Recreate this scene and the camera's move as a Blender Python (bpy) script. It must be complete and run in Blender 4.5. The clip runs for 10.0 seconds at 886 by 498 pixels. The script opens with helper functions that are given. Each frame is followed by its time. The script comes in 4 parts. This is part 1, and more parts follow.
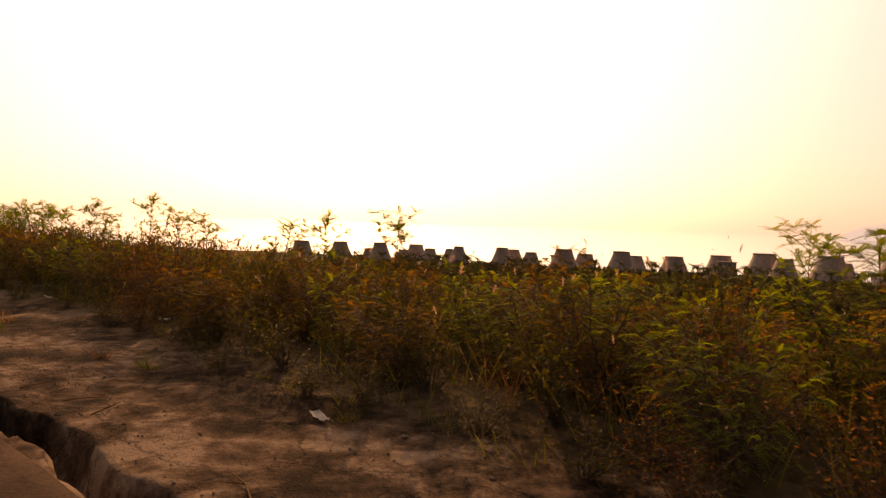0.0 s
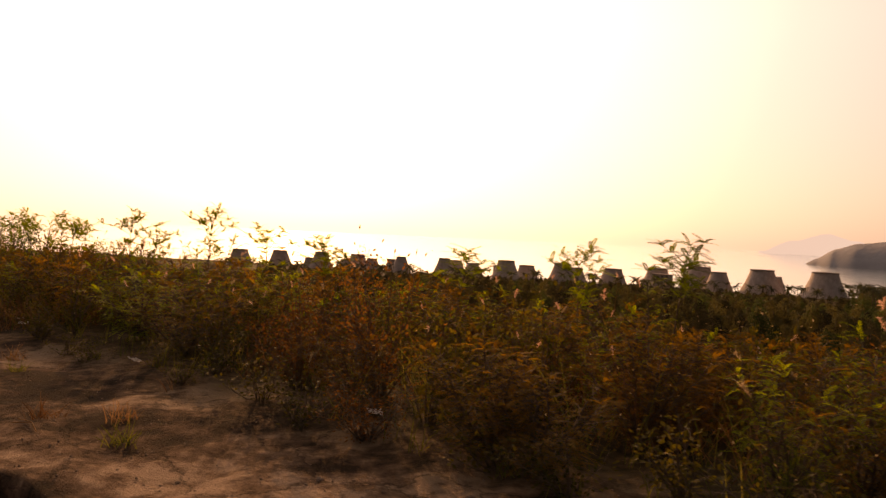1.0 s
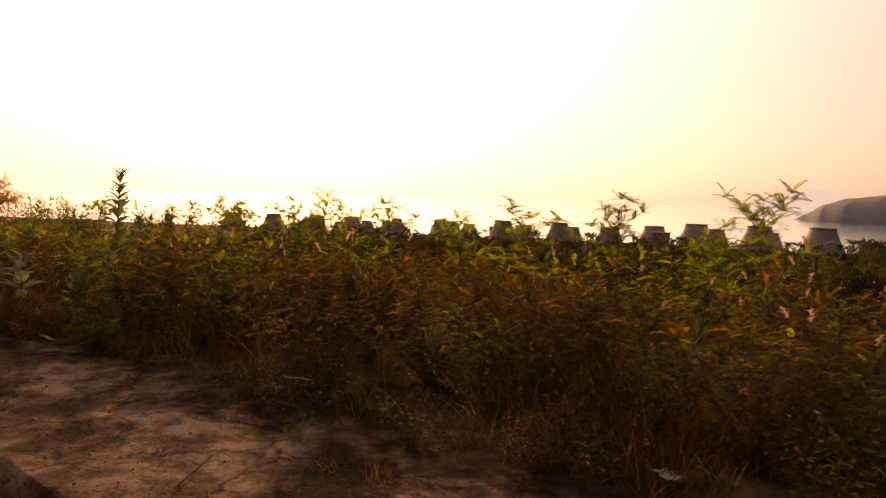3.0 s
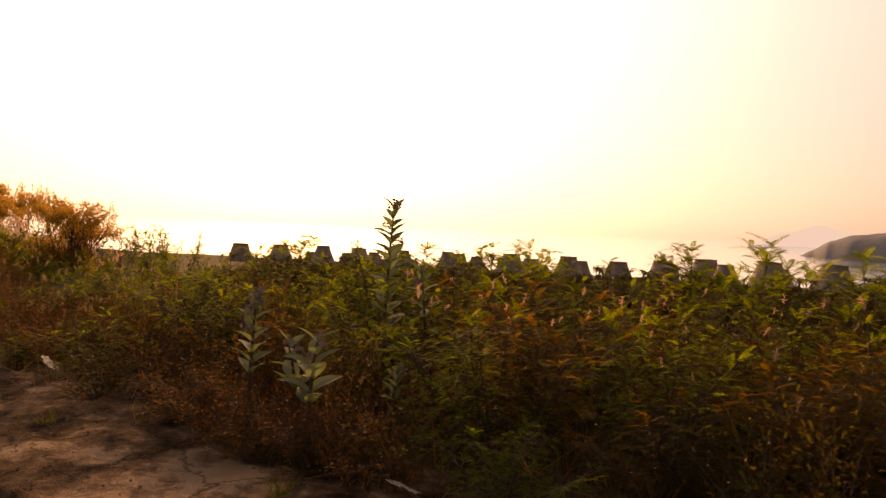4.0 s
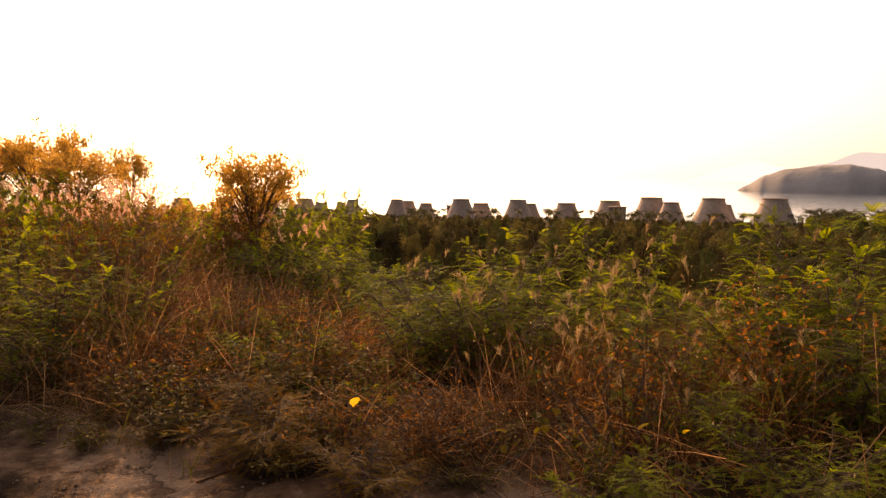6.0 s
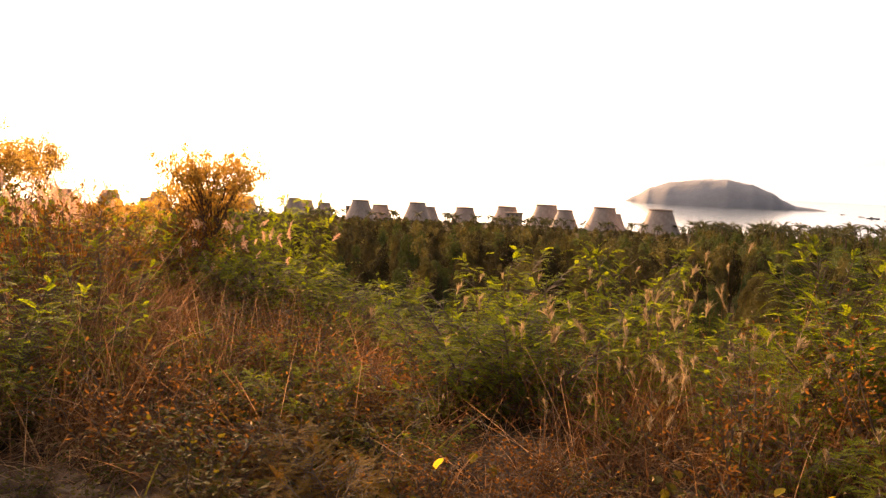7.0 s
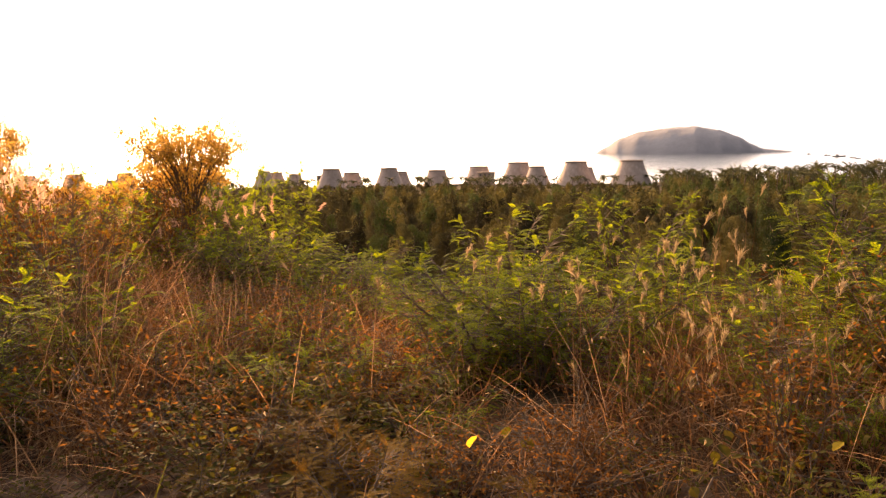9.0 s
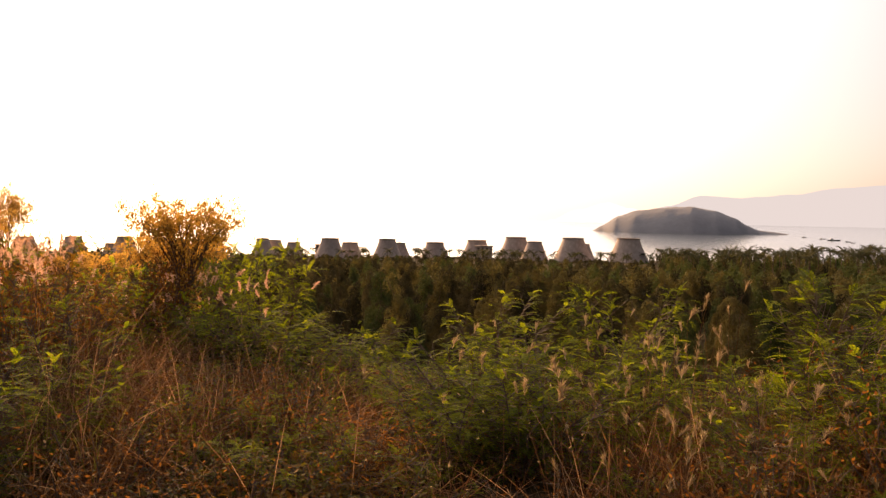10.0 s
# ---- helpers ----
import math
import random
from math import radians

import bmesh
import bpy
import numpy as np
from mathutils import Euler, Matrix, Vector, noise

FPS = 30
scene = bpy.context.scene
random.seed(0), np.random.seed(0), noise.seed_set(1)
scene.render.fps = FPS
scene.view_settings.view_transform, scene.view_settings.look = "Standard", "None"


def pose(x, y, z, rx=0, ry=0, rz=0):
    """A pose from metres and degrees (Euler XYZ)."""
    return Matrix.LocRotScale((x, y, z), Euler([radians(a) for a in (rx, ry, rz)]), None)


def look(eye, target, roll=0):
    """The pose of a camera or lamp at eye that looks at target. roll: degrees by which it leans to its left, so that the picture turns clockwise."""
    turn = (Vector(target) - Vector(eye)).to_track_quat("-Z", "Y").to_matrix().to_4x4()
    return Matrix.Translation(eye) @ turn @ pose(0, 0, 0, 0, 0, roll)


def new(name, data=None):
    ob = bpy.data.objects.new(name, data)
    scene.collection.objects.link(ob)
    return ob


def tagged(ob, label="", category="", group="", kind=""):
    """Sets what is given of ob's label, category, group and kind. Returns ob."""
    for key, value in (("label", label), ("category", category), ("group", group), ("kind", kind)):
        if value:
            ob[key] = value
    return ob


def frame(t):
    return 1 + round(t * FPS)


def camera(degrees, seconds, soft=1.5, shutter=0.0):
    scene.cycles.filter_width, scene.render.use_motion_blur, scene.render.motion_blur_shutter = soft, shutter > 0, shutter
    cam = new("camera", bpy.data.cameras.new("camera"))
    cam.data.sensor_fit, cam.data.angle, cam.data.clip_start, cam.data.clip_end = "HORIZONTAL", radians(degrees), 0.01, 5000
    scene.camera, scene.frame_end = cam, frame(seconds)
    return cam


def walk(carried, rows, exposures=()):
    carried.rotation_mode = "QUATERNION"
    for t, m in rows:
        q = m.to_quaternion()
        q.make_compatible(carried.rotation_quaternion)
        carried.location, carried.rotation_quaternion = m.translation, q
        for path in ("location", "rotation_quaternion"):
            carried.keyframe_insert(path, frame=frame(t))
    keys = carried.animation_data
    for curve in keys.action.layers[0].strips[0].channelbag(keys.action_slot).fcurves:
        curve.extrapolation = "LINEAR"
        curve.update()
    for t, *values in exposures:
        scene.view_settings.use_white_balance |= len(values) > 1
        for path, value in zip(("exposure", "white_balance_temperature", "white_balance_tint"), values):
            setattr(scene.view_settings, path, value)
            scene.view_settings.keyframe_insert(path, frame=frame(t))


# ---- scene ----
cam = camera(61.5, 10.0, soft=1.3, shutter=0.06)
PATH = [
    (0, (-0.000, 0.000, 1.202), (-0.308, 9.987, 0.802), 1.83),
    (0.5, (-1.518, 1.389, 1.246), (-1.097, 11.374, 0.884), 2.55),
    (1, (-2.980, 2.772, 1.269), (-2.473, 12.757, 1.033), 2.57),
    (1.5, (-4.394, 4.096, 1.299), (-3.769, 14.068, 0.890), 2.19),
    (2, (-5.763, 5.358, 1.318), (-5.589, 15.342, 0.776), 1.52),
    (2.5, (-7.025, 6.417, 1.338), (-6.879, 16.403, 0.827), 0.91),
    (3, (-8.422, 7.787, 1.354), (-7.747, 17.735, 0.596), 1.74),
    (3.2, (-9.005, 8.333, 1.353), (-8.422, 18.300, 0.784), 0.09),
    (4.3, (-12.166, 11.295, 1.328), (-11.547, 21.271, 1.009), 2.86),
    (4.5, (-12.646, 11.745, 1.333), (-11.978, 21.712, 0.857), 2.47),
    (5, (-13.731, 12.813, 1.351), (-13.076, 22.774, 0.760), 0.73),
    (5.2, (-14.150, 13.206, 1.347), (-13.339, 23.158, 0.797), 0.31),
    (6.3, (-15.917, 14.833, 1.243), (-14.018, 24.582, 0.082), 2.23),
    (6.5, (-16.061, 14.966, 1.252), (-13.712, 24.619, 0.106), 3.53),
    (7, (-16.270, 15.169, 1.309), (-13.554, 24.745, 0.345), 2.71),
    (7.5, (-16.374, 15.387, 1.325), (-13.936, 25.068, 0.745), 3.01),
    (8, (-16.370, 15.430, 1.308), (-14.318, 25.151, 0.171), 1.27),
    (8.5, (-16.375, 15.439, 1.311), (-13.511, 24.937, 0.053), 1.12),
    (9, (-16.350, 15.445, 1.277), (-13.328, 24.867, -0.169), -0.77),
    (9.5, (-16.369, 15.409, 1.317), (-13.118, 24.824, 0.431), 1.61),
    (10, (-16.330, 15.366, 1.375), (-13.242, 24.865, 0.892), 0.92),
]
EXPOSURES = [
    (0.0, -0.55, 9700, 31), (5.2, -0.50, 9700, 31), (6.4, 0.87, 8050, 22), (7.0, 1.02, 7850, 21), (7.5, 0.62, 7750, 21), (7.8, 0.27, 7750, 21),
    (8.0, 0.32, 7750, 21), (8.5, 0.92, 7650, 21), (9.0, 1.24, 7650, 21), (9.5, 0.84, 7550, 20), (10.0, 0.35, 7450, 20),
]
walk(cam, [(t, look(eye, target, roll)) for t, eye, target, roll in PATH], EXPOSURES)

# ---- sky and sun ----
SUN_ELEVATION, SUN_AZIMUTH = 19.0, 8.6      # degrees; azimuth to the left of +y
world = bpy.data.worlds.new("evening_sky")
scene.world = world
world.use_nodes = True
wn, wl = world.node_tree.nodes, world.node_tree.links
wn.clear()
sky = wn.new("ShaderNodeTexSky")
sky.sky_type, sky.sun_disc = "NISHITA", False
sky.sun_elevation, sky.sun_rotation = radians(SUN_ELEVATION), radians(-SUN_AZIMUTH)
sky.air_density, sky.dust_density, sky.ozone_density, sky.altitude = 1.0, 2.0, 1.0, 40
wbg = wn.new("ShaderNodeBackground")
wbg.inputs["Strength"].default_value = 0.05
wl.new(sky.outputs[0], wbg.inputs["Color"])
sun_dir = Vector((-math.sin(radians(SUN_AZIMUTH)) * math.cos(radians(SUN_ELEVATION)),
                  math.cos(radians(SUN_AZIMUTH)) * math.cos(radians(SUN_ELEVATION)), math.sin(radians(SUN_ELEVATION))))
# bright sea haze: strongest round the sun, fading to a dull rose away from it
wtc = wn.new("ShaderNodeTexCoord")
wdot = wn.new("ShaderNodeVectorMath")
wdot.operation = "DOT_PRODUCT"
wl.new(wtc.outputs["Generated"], wdot.inputs[0])
wdot.inputs[1].default_value = tuple(sun_dir)
wmap = wn.new("ShaderNodeMapRange")
wmap.inputs["From Min"].default_value = -1.0
wl.new(wdot.outputs["Value"], wmap.inputs["Value"])
wramp = wn.new("ShaderNodeValToRGB")
wstops = [(0.0, (0.010, 0.009, 0.009)), (0.5, (0.030, 0.027, 0.026)), (0.74, (0.15, 0.134, 0.128)), (0.83, (0.285, 0.258, 0.245)),
          (0.91, (0.42, 0.392, 0.37)), (0.97, (0.62, 0.59, 0.55)), (1.0, (1.0, 0.94, 0.84))]
wramp.color_ramp.elements[0].color = (*wstops[0][1], 1)
wramp.color_ramp.elements[1].color = (*wstops[-1][1], 1)
for wp, wc in wstops[1:-1]:
    wramp.color_ramp.elements.new(wp).color = (*wc, 1)
wl.new(wmap.outputs[0], wramp.inputs[0])
whaze = wn.new("ShaderNodeBackground")
whaze.inputs["Strength"].default_value = 2.85
# the haze thickens and yellows towards the horizon
wsep = wn.new("ShaderNodeSeparateXYZ")
wl.new(wtc.outputs["Generated"], wsep.inputs[0])
wlow = wn.new("ShaderNodeValToRGB")
wlow.color_ramp.elements[0].position, wlow.color_ramp.elements[0].color = 0.0, (0.88, 0.80, 0.755, 1)
wlow.color_ramp.elements[1].position, wlow.color_ramp.elements[1].color = 0.26, (1, 1, 1, 1)
wl.new(wsep.outputs["Z"], wlow.inputs[0])
wmul = wn.new("ShaderNodeMix")
wmul.data_type, wmul.blend_type = "RGBA", "MULTIPLY"
wmul.inputs["Factor"].default_value = 1.0
wl.new(wramp.outputs[0], wmul.inputs["A"])
wl.new(wlow.outputs[0], wmul.inputs["B"])
wl.new(wmul.outputs["Result"], whaze.inputs["Color"])
wadd = wn.new("ShaderNodeAddShader")
wl.new(wbg.outputs[0], wadd.inputs[0])
wl.new(whaze.outputs[0], wadd.inputs[1])
wout = wn.new("ShaderNodeOutputWorld")
wl.new(wadd.outputs[0], wout.inputs["Surface"])

sun_data = bpy.data.lights.new("sun", "SUN")
sun_data.energy, sun_data.angle, sun_data.color = 5.0, radians(0.6), (1.0, 0.60, 0.28)
sun = new("sun", sun_data)
sun.matrix_world = look(sun_dir * 60, (0, 0, 0))

# ---- the plan: s runs along the road, n away from it towards the sea ----
ROAD, SIDE = Vector((-0.735, 0.678, 0)), Vector((0.678, 0.735, 0))


def at(s, n, z=0.0):
    return ROAD * s + SIDE * n + Vector((0, 0, z))


def step(a, b, v):
    u = min(1.0, max(0.0, (v - a) / (b - a)))
    return u * u * (3 - 2 * u)


PROFILE = [(-400, 14), (-60, 2.5), (-14, 0.3), (-7, 0.0), (2.6, 0.0), (3.6, 0.04), (5.5, -0.05), (7.0, -0.35), (9.0, -1.2), (14, -3.4),
           (45, -15.5), (100, -19.5), (200, -24.5), (400, -29.5), (560, -33), (640, -36.5), (670, -39), (900, -44), (6000, -60)]


def profile(q):
    for (a, ha), (b, hb) in zip(PROFILE, PROFILE[1:]):
        if q <= b:
            return ha + (hb - ha) * (q - a) / (b - a)
    return PROFILE[-1][1]


def ground_z(s, n):
    m = 0.433 * s + 0.901 * n
    k = step(15, 90, n)
    q = n * (1 - k) + m * k
    z = profile(max(-399, q))
    if n > 250:
        z += 4.0 * step(120, -40, s) * step(300, 420, n) * step(640, 560, n)
    p = at(s, n)
    z += 0.035 * noise.noise(p * 1.1)
    if -2 < n < 12:
        z += 0.03 * noise.noise(p * 2.7) + 0.018 * noise.noise(p * 6.1)
    if n > 3:
        z += 0.12 * step(3, 5, n) * noise.noise(p * 0.6)
    if n > 20:
        z += 1.5 * step(20, 80, n) * noise.noise(p * 0.03)
    # gutter between the carriageway and the dirt verge
    edge = 1.30 + 0.07 * noise.noise(p * 1.7) + 0.035 * noise.noise(p * 5.3)
    z -= 0.26 * step(0.11, 0.05, abs(n - edge))
    return z


# ---- materials ----
def shader(name):
    m = bpy.data.materials.new(name)
    m.use_nodes = True
    m.node_tree.nodes.clear()
    n, l = m.node_tree.nodes, m.node_tree.links
    out = n.new("ShaderNodeOutputMaterial")
    return m, n, l, out


def ramp_of(n, stops):
    r = n.new("ShaderNodeValToRGB")
    r.color_ramp.elements[0].position, r.color_ramp.elements[0].color = stops[0][0], (*stops[0][1], 1)
    r.color_ramp.elements[1].position, r.color_ramp.elements[1].color = stops[-1][0], (*stops[-1][1], 1)
    for p, c in stops[1:-1]:
        r.color_ramp.elements.new(p).color = (*c, 1)
    return r


def noise_of(n, l, scale, detail=4.0, rough=0.6, coords="Object"):
    tc = n.new("ShaderNodeTexCoord")
    t = n.new("ShaderNodeTexNoise")
    t.inputs["Scale"].default_value, t.inputs["Detail"].default_value, t.inputs["Roughness"].default_value = scale, detail, rough
    l.new(tc.outputs[coords], t.inputs["Vector"])
    return t


def solid(name, dark, light, scale=8.0, rough=0.8, bump=0.3, fine=60.0, metal=0.0, coords="Object", spec=0.3):
    """A surface whose colour wanders between two tones at two scales, with fine relief."""
    m, n, l, out = shader(name)
    a, b = noise_of(n, l, scale, 5, 0.6, coords), noise_of(n, l, fine, 3, 0.6, coords)
    mix = n.new("ShaderNodeMath")
    mix.operation = "MULTIPLY_ADD"
    l.new(b.outputs[0], mix.inputs[0])
    mix.inputs[1].default_value = 0.35
    l.new(a.outputs[0], mix.inputs[2])
    r = ramp_of(n, [(0.45, dark), (0.9, light)])
    l.new(mix.outputs[0], r.inputs[0])
    p = n.new("ShaderNodeBsdfPrincipled")
    p.inputs["Roughness"].default_value, p.inputs["Metallic"].default_value = rough, metal
    p.inputs["Specular IOR Level"].default_value = spec
    l.new(r.outputs[0], p.inputs["Base Color"])
    bp = n.new("ShaderNodeBump")
    bp.inputs["Strength"].default_value = bump
    bp.inputs["Distance"].default_value = 0.02
    l.new(mix.outputs[0], bp.inputs["Height"])
    l.new(bp.outputs[0], p.inputs["Normal"])
    l.new(p.outputs[0], out.inputs["Surface"])
    return m


def leaf(name, tones, through_tone, share=0.45, rough=0.7, per_island=True, patch=1.2, vary=0.55, contrast=0.0, lone=0.4):
    """Leaves: diffuse, partly letting the light through, each blade or clump with its own tone."""
    m, n, l, out = shader(name)
    geo = n.new("ShaderNodeNewGeometry")
    info = n.new("ShaderNodeObjectInfo")
    nz = noise_of(n, l, patch, 3, 0.6, "Object")
    add = n.new("ShaderNodeMath")
    add.operation = "MULTIPLY_ADD"
    l.new((geo.outputs["Random Per Island"] if per_island else info.outputs["Random"]), add.inputs[0])
    add.inputs[1].default_value = vary
    half = n.new("ShaderNodeMath")
    half.operation = "MULTIPLY_ADD"
    half.inputs[1].default_value, half.inputs[2].default_value = 1.1 - vary + contrast, -0.5 * contrast - 0.5 * (lone - 0.25)
    l.new(nz.outputs[0], half.inputs[0])
    l.new(half.outputs[0], add.inputs[2])
    add2 = n.new("ShaderNodeMath")
    add2.operation = "MULTIPLY_ADD"
    l.new(info.outputs["Random"], add2.inputs[0])
    add2.inputs[1].default_value = lone
    l.new(add.outputs[0], add2.inputs[2])
    stops = [(0.2 + 0.75 * i / (len(tones) - 1), c) for i, c in enumerate(tones)]
    r = ramp_of(n, stops)
    l.new(add2.outputs[0], r.inputs[0])
    p = n.new("ShaderNodeBsdfPrincipled")
    p.inputs["Roughness"].default_value = rough
    p.inputs["Specular IOR Level"].default_value = 0.06
    l.new(r.outputs[0], p.inputs["Base Color"])
    tr = n.new("ShaderNodeBsdfTranslucent")
    tint = n.new("ShaderNodeMix")
    tint.data_type, tint.blend_type = "RGBA", "MULTIPLY"
    tint.inputs["Factor"].default_value = 1.0
    l.new(r.outputs[0], tint.inputs["A"])
    tint.inputs["B"].default_value = (*through_tone, 1)
    l.new(tint.outputs["Result"], tr.inputs["Color"])
    mx = n.new("ShaderNodeMixShader")
    mx.inputs[0].default_value = share
    l.new(p.outputs[0], mx.inputs[1])
    l.new(tr.outputs[0], mx.inputs[2])
    l.new(mx.outputs[0], out.inputs["Surface"])
    return m


def ground_material():
    m, n, l, out = shader("dirt_and_litter")
    big, mid, fine = noise_of(n, l, 1.0, 3, 0.55), noise_of(n, l, 5.0, 6, 0.7), noise_of(n, l, 55.0, 4, 0.7)
    r1 = ramp_of(n, [(0.42, (0.024, 0.016, 0.011)), (0.475, (0.066, 0.041, 0.027)), (0.54, (0.135, 0.087, 0.058)), (0.62, (0.3, 0.212, 0.15))])
    sm = n.new("ShaderNodeMath")
    sm.operation = "MULTIPLY_ADD"
    l.new(mid.outputs[0], sm.inputs[0])
    sm.inputs[1].default_value = 0.55
    off = n.new("ShaderNodeMath")
    off.operation = "MULTIPLY_ADD"
    l.new(big.outputs[0], off.inputs[0])
    off.inputs[1].default_value, off.inputs[2].default_value = 0.85, -0.19
    l.new(off.outputs[0], sm.inputs[2])
    l.new(sm.outputs[0], r1.inputs[0])
    # hairline cracks in the baked crust
    warp = n.new("ShaderNodeVectorMath")
    warp.operation = "MULTIPLY_ADD"
    ctc = n.new("ShaderNodeTexCoord")
    l.new(mid.outputs["Color"], warp.inputs[0])
    warp.inputs[1].default_value = (0.35, 0.35, 0.35)
    l.new(ctc.outputs["Object"], warp.inputs[2])
    cell = n.new("ShaderNodeTexVoronoi")
    cell.feature = "DISTANCE_TO_EDGE"
    cell.inputs["Scale"].default_value = 1.3
    l.new(warp.outputs[0], cell.inputs["Vector"])
    crack = n.new("ShaderNodeMapRange")
    crack.inputs["From Min"].default_value, crack.inputs["From Max"].default_value = 0.0, 0.022
    crack.inputs["To Min"].default_value = 0.3
    l.new(cell.outputs["Distance"], crack.inputs["Value"])
    crust = n.new("ShaderNodeMix")
    crust.data_type, crust.blend_type = "RGBA", "MULTIPLY"
    crust.inputs["Factor"].default_value = 1.0
    l.new(r1.outputs[0], crust.inputs["A"])
    l.new(crack.outputs[0], crust.inputs["B"])
    # under the scrub and down the hill: dry litter and low green cover
    tc = n.new("ShaderNodeTexCoord")
    dot = n.new("ShaderNodeVectorMath")
    dot.operation = "DOT_PRODUCT"
    l.new(tc.outputs["Object"], dot.inputs[0])
    dot.inputs[1].default_value = tuple(SIDE)
    wob = n.new("ShaderNodeMath")
    wob.operation = "MULTIPLY_ADD"
    l.new(big.outputs[0], wob.inputs[0])
    wob.inputs[1].default_value = 2.0
    l.new(dot.outputs["Value"], wob.inputs[2])
    mr = n.new("ShaderNodeMapRange")
    mr.inputs["From Min"].default_value, mr.inputs["From Max"].default_value = 3.6, 5.0
    l.new(wob.outputs[0], mr.inputs["Value"])
    r2 = ramp_of(n, [(0.3, (0.03, 0.028, 0.014)), (0.55, (0.075, 0.055, 0.028)), (0.75, (0.06, 0.075, 0.025))])
    l.new(mid.outputs[0], r2.inputs[0])
    mx = n.new("ShaderNodeMix")
    mx.data_type = "RGBA"
    l.new(mr.outputs[0], mx.inputs["Factor"])
    l.new(crust.outputs["Result"], mx.inputs["A"])
    l.new(r2.outputs[0], mx.inputs["B"])
    p = n.new("ShaderNodeBsdfPrincipled")
    p.inputs["Roughness"].default_value = 0.92
    p.inputs["Specular IOR Level"].default_value = 0.03
    l.new(mx.outputs["Result"], p.inputs["Base Color"])
    hs = n.new("ShaderNodeMath")
    hs.operation = "MULTIPLY_ADD"
    l.new(fine.outputs[0], hs.inputs[0])
    hs.inputs[1].default_value = 0.4
    l.new(mid.outputs[0], hs.inputs[2])
    bp = n.new("ShaderNodeBump")
    bp.inputs["Strength"].default_value, bp.inputs["Distance"].default_value = 0.8, 0.05
    l.new(hs.outputs[0], bp.inputs["Height"])
    l.new(bp.outputs[0], p.inputs["Normal"])
    l.new(p.outputs[0], out.inputs["Surface"])
    return m


def sea_material():
    m, n, l, out = shader("sea_water")
    a, b = noise_of(n, l, 0.05, 5, 0.6), noise_of(n, l, 0.9, 3, 0.6)
    p = n.new("ShaderNodeBsdfPrincipled")
    p.inputs["Base Color"].default_value = (0.03, 0.05, 0.055, 1)
    p.inputs["Roughness"].default_value = 0.2
    p.inputs["Coat Weight"].default_value, p.inputs["Coat Roughness"].default_value, p.inputs["Coat IOR"].default_value = 1.0, 0.09, 1.33
    p.inputs["IOR"].default_value = 1.33
    sm = n.new("ShaderNodeMath")
    sm.operation = "MULTIPLY_ADD"
    l.new(b.outputs[0], sm.inputs[0])
    sm.inputs[1].default_value = 0.3
    l.new(a.outputs[0], sm.inputs[2])
    bp = n.new("ShaderNodeBump")
    bp.inputs["Strength"].default_value, bp.inputs["Distance"].default_value = 0.04, 1.0
    l.new(sm.outputs[0], bp.inputs["Height"])
    l.new(bp.outputs[0], p.inputs["Normal"])
    l.new(p.outputs[0], out.inputs["Surface"])
    return m


def haze_glow_material(name, tone, strength):
    """A far ridge, so far off that only lit air is seen of it; that haze is painted as an even glow."""
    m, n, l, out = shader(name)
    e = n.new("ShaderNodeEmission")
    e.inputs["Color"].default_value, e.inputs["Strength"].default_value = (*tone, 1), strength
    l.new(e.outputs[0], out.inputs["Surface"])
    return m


def tower_material():
    m, n, l, out = shader("weathered_concrete")
    tc = n.new("ShaderNodeTexCoord")
    mp = n.new("ShaderNodeMapping")
    mp.inputs["Scale"].default_value = (0.9, 0.9, 0.08)
    l.new(tc.outputs["Object"], mp.inputs["Vector"])
    streak = n.new("ShaderNodeTexNoise")
    streak.inputs["Scale"].default_value, streak.inputs["Detail"].default_value = 1.0, 5
    l.new(mp.outputs[0], streak.inputs["Vector"])
    blot = noise_of(n, l, 0.25, 4, 0.6)
    sm = n.new("ShaderNodeMath")
    sm.operation = "MULTIPLY_ADD"
    l.new(streak.outputs[0], sm.inputs[0])
    sm.inputs[1].default_value = 0.6
    l.new(blot.outputs[0], sm.inputs[2])
    r = ramp_of(n, [(0.5, (0.33, 0.25, 0.205)), (1.0, (0.52, 0.41, 0.345))])
    l.new(sm.outputs[0], r.inputs[0])
    p = n.new("ShaderNodeBsdfPrincipled")
    p.inputs["Roughness"].default_value = 0.85
    l.new(r.outputs[0], p.inputs["Base Color"])
    l.new(p.outputs[0], out.inputs["Surface"])
    return m


GROUND, SEA, TOWER = ground_material(), sea_material(), tower_material()
RIM = solid("rim_concrete", (0.27, 0.205, 0.17), (0.41, 0.325, 0.275), 0.8, 0.85, 0.1, 5)
ASPHALT = solid("worn_road_slab", (0.025, 0.016, 0.012), (0.12, 0.075, 0.052), 1.6, 0.95, 0.8, 40, spec=0.03)
BARK = solid("twig_bark", (0.06, 0.04, 0.025), (0.17, 0.12, 0.08), 9, 0.85, 0.4, 80)
# warm copy of the feathery leaf: reddish sun glare is put into its tones
WARMLEAF = leaf("glare_warmed_feather_leaf", [(0.042, 0.031, 0.008), (0.11, 0.074, 0.015), (0.21, 0.135, 0.028)], (2.0, 1.45, 0.6), 0.56, vary=0.35)
LEUC = leaf("feathery_green_leaf", [(0.04, 0.056, 0.009), (0.115, 0.15, 0.018), (0.24, 0.275, 0.033)], (1.85, 1.75, 0.55), 0.55)
HERB = leaf("weed_leaf", [(0.022, 0.025, 0.007), (0.048, 0.046, 0.011), (0.1, 0.08, 0.02)], (2.0, 1.8, 0.7), 0.42)
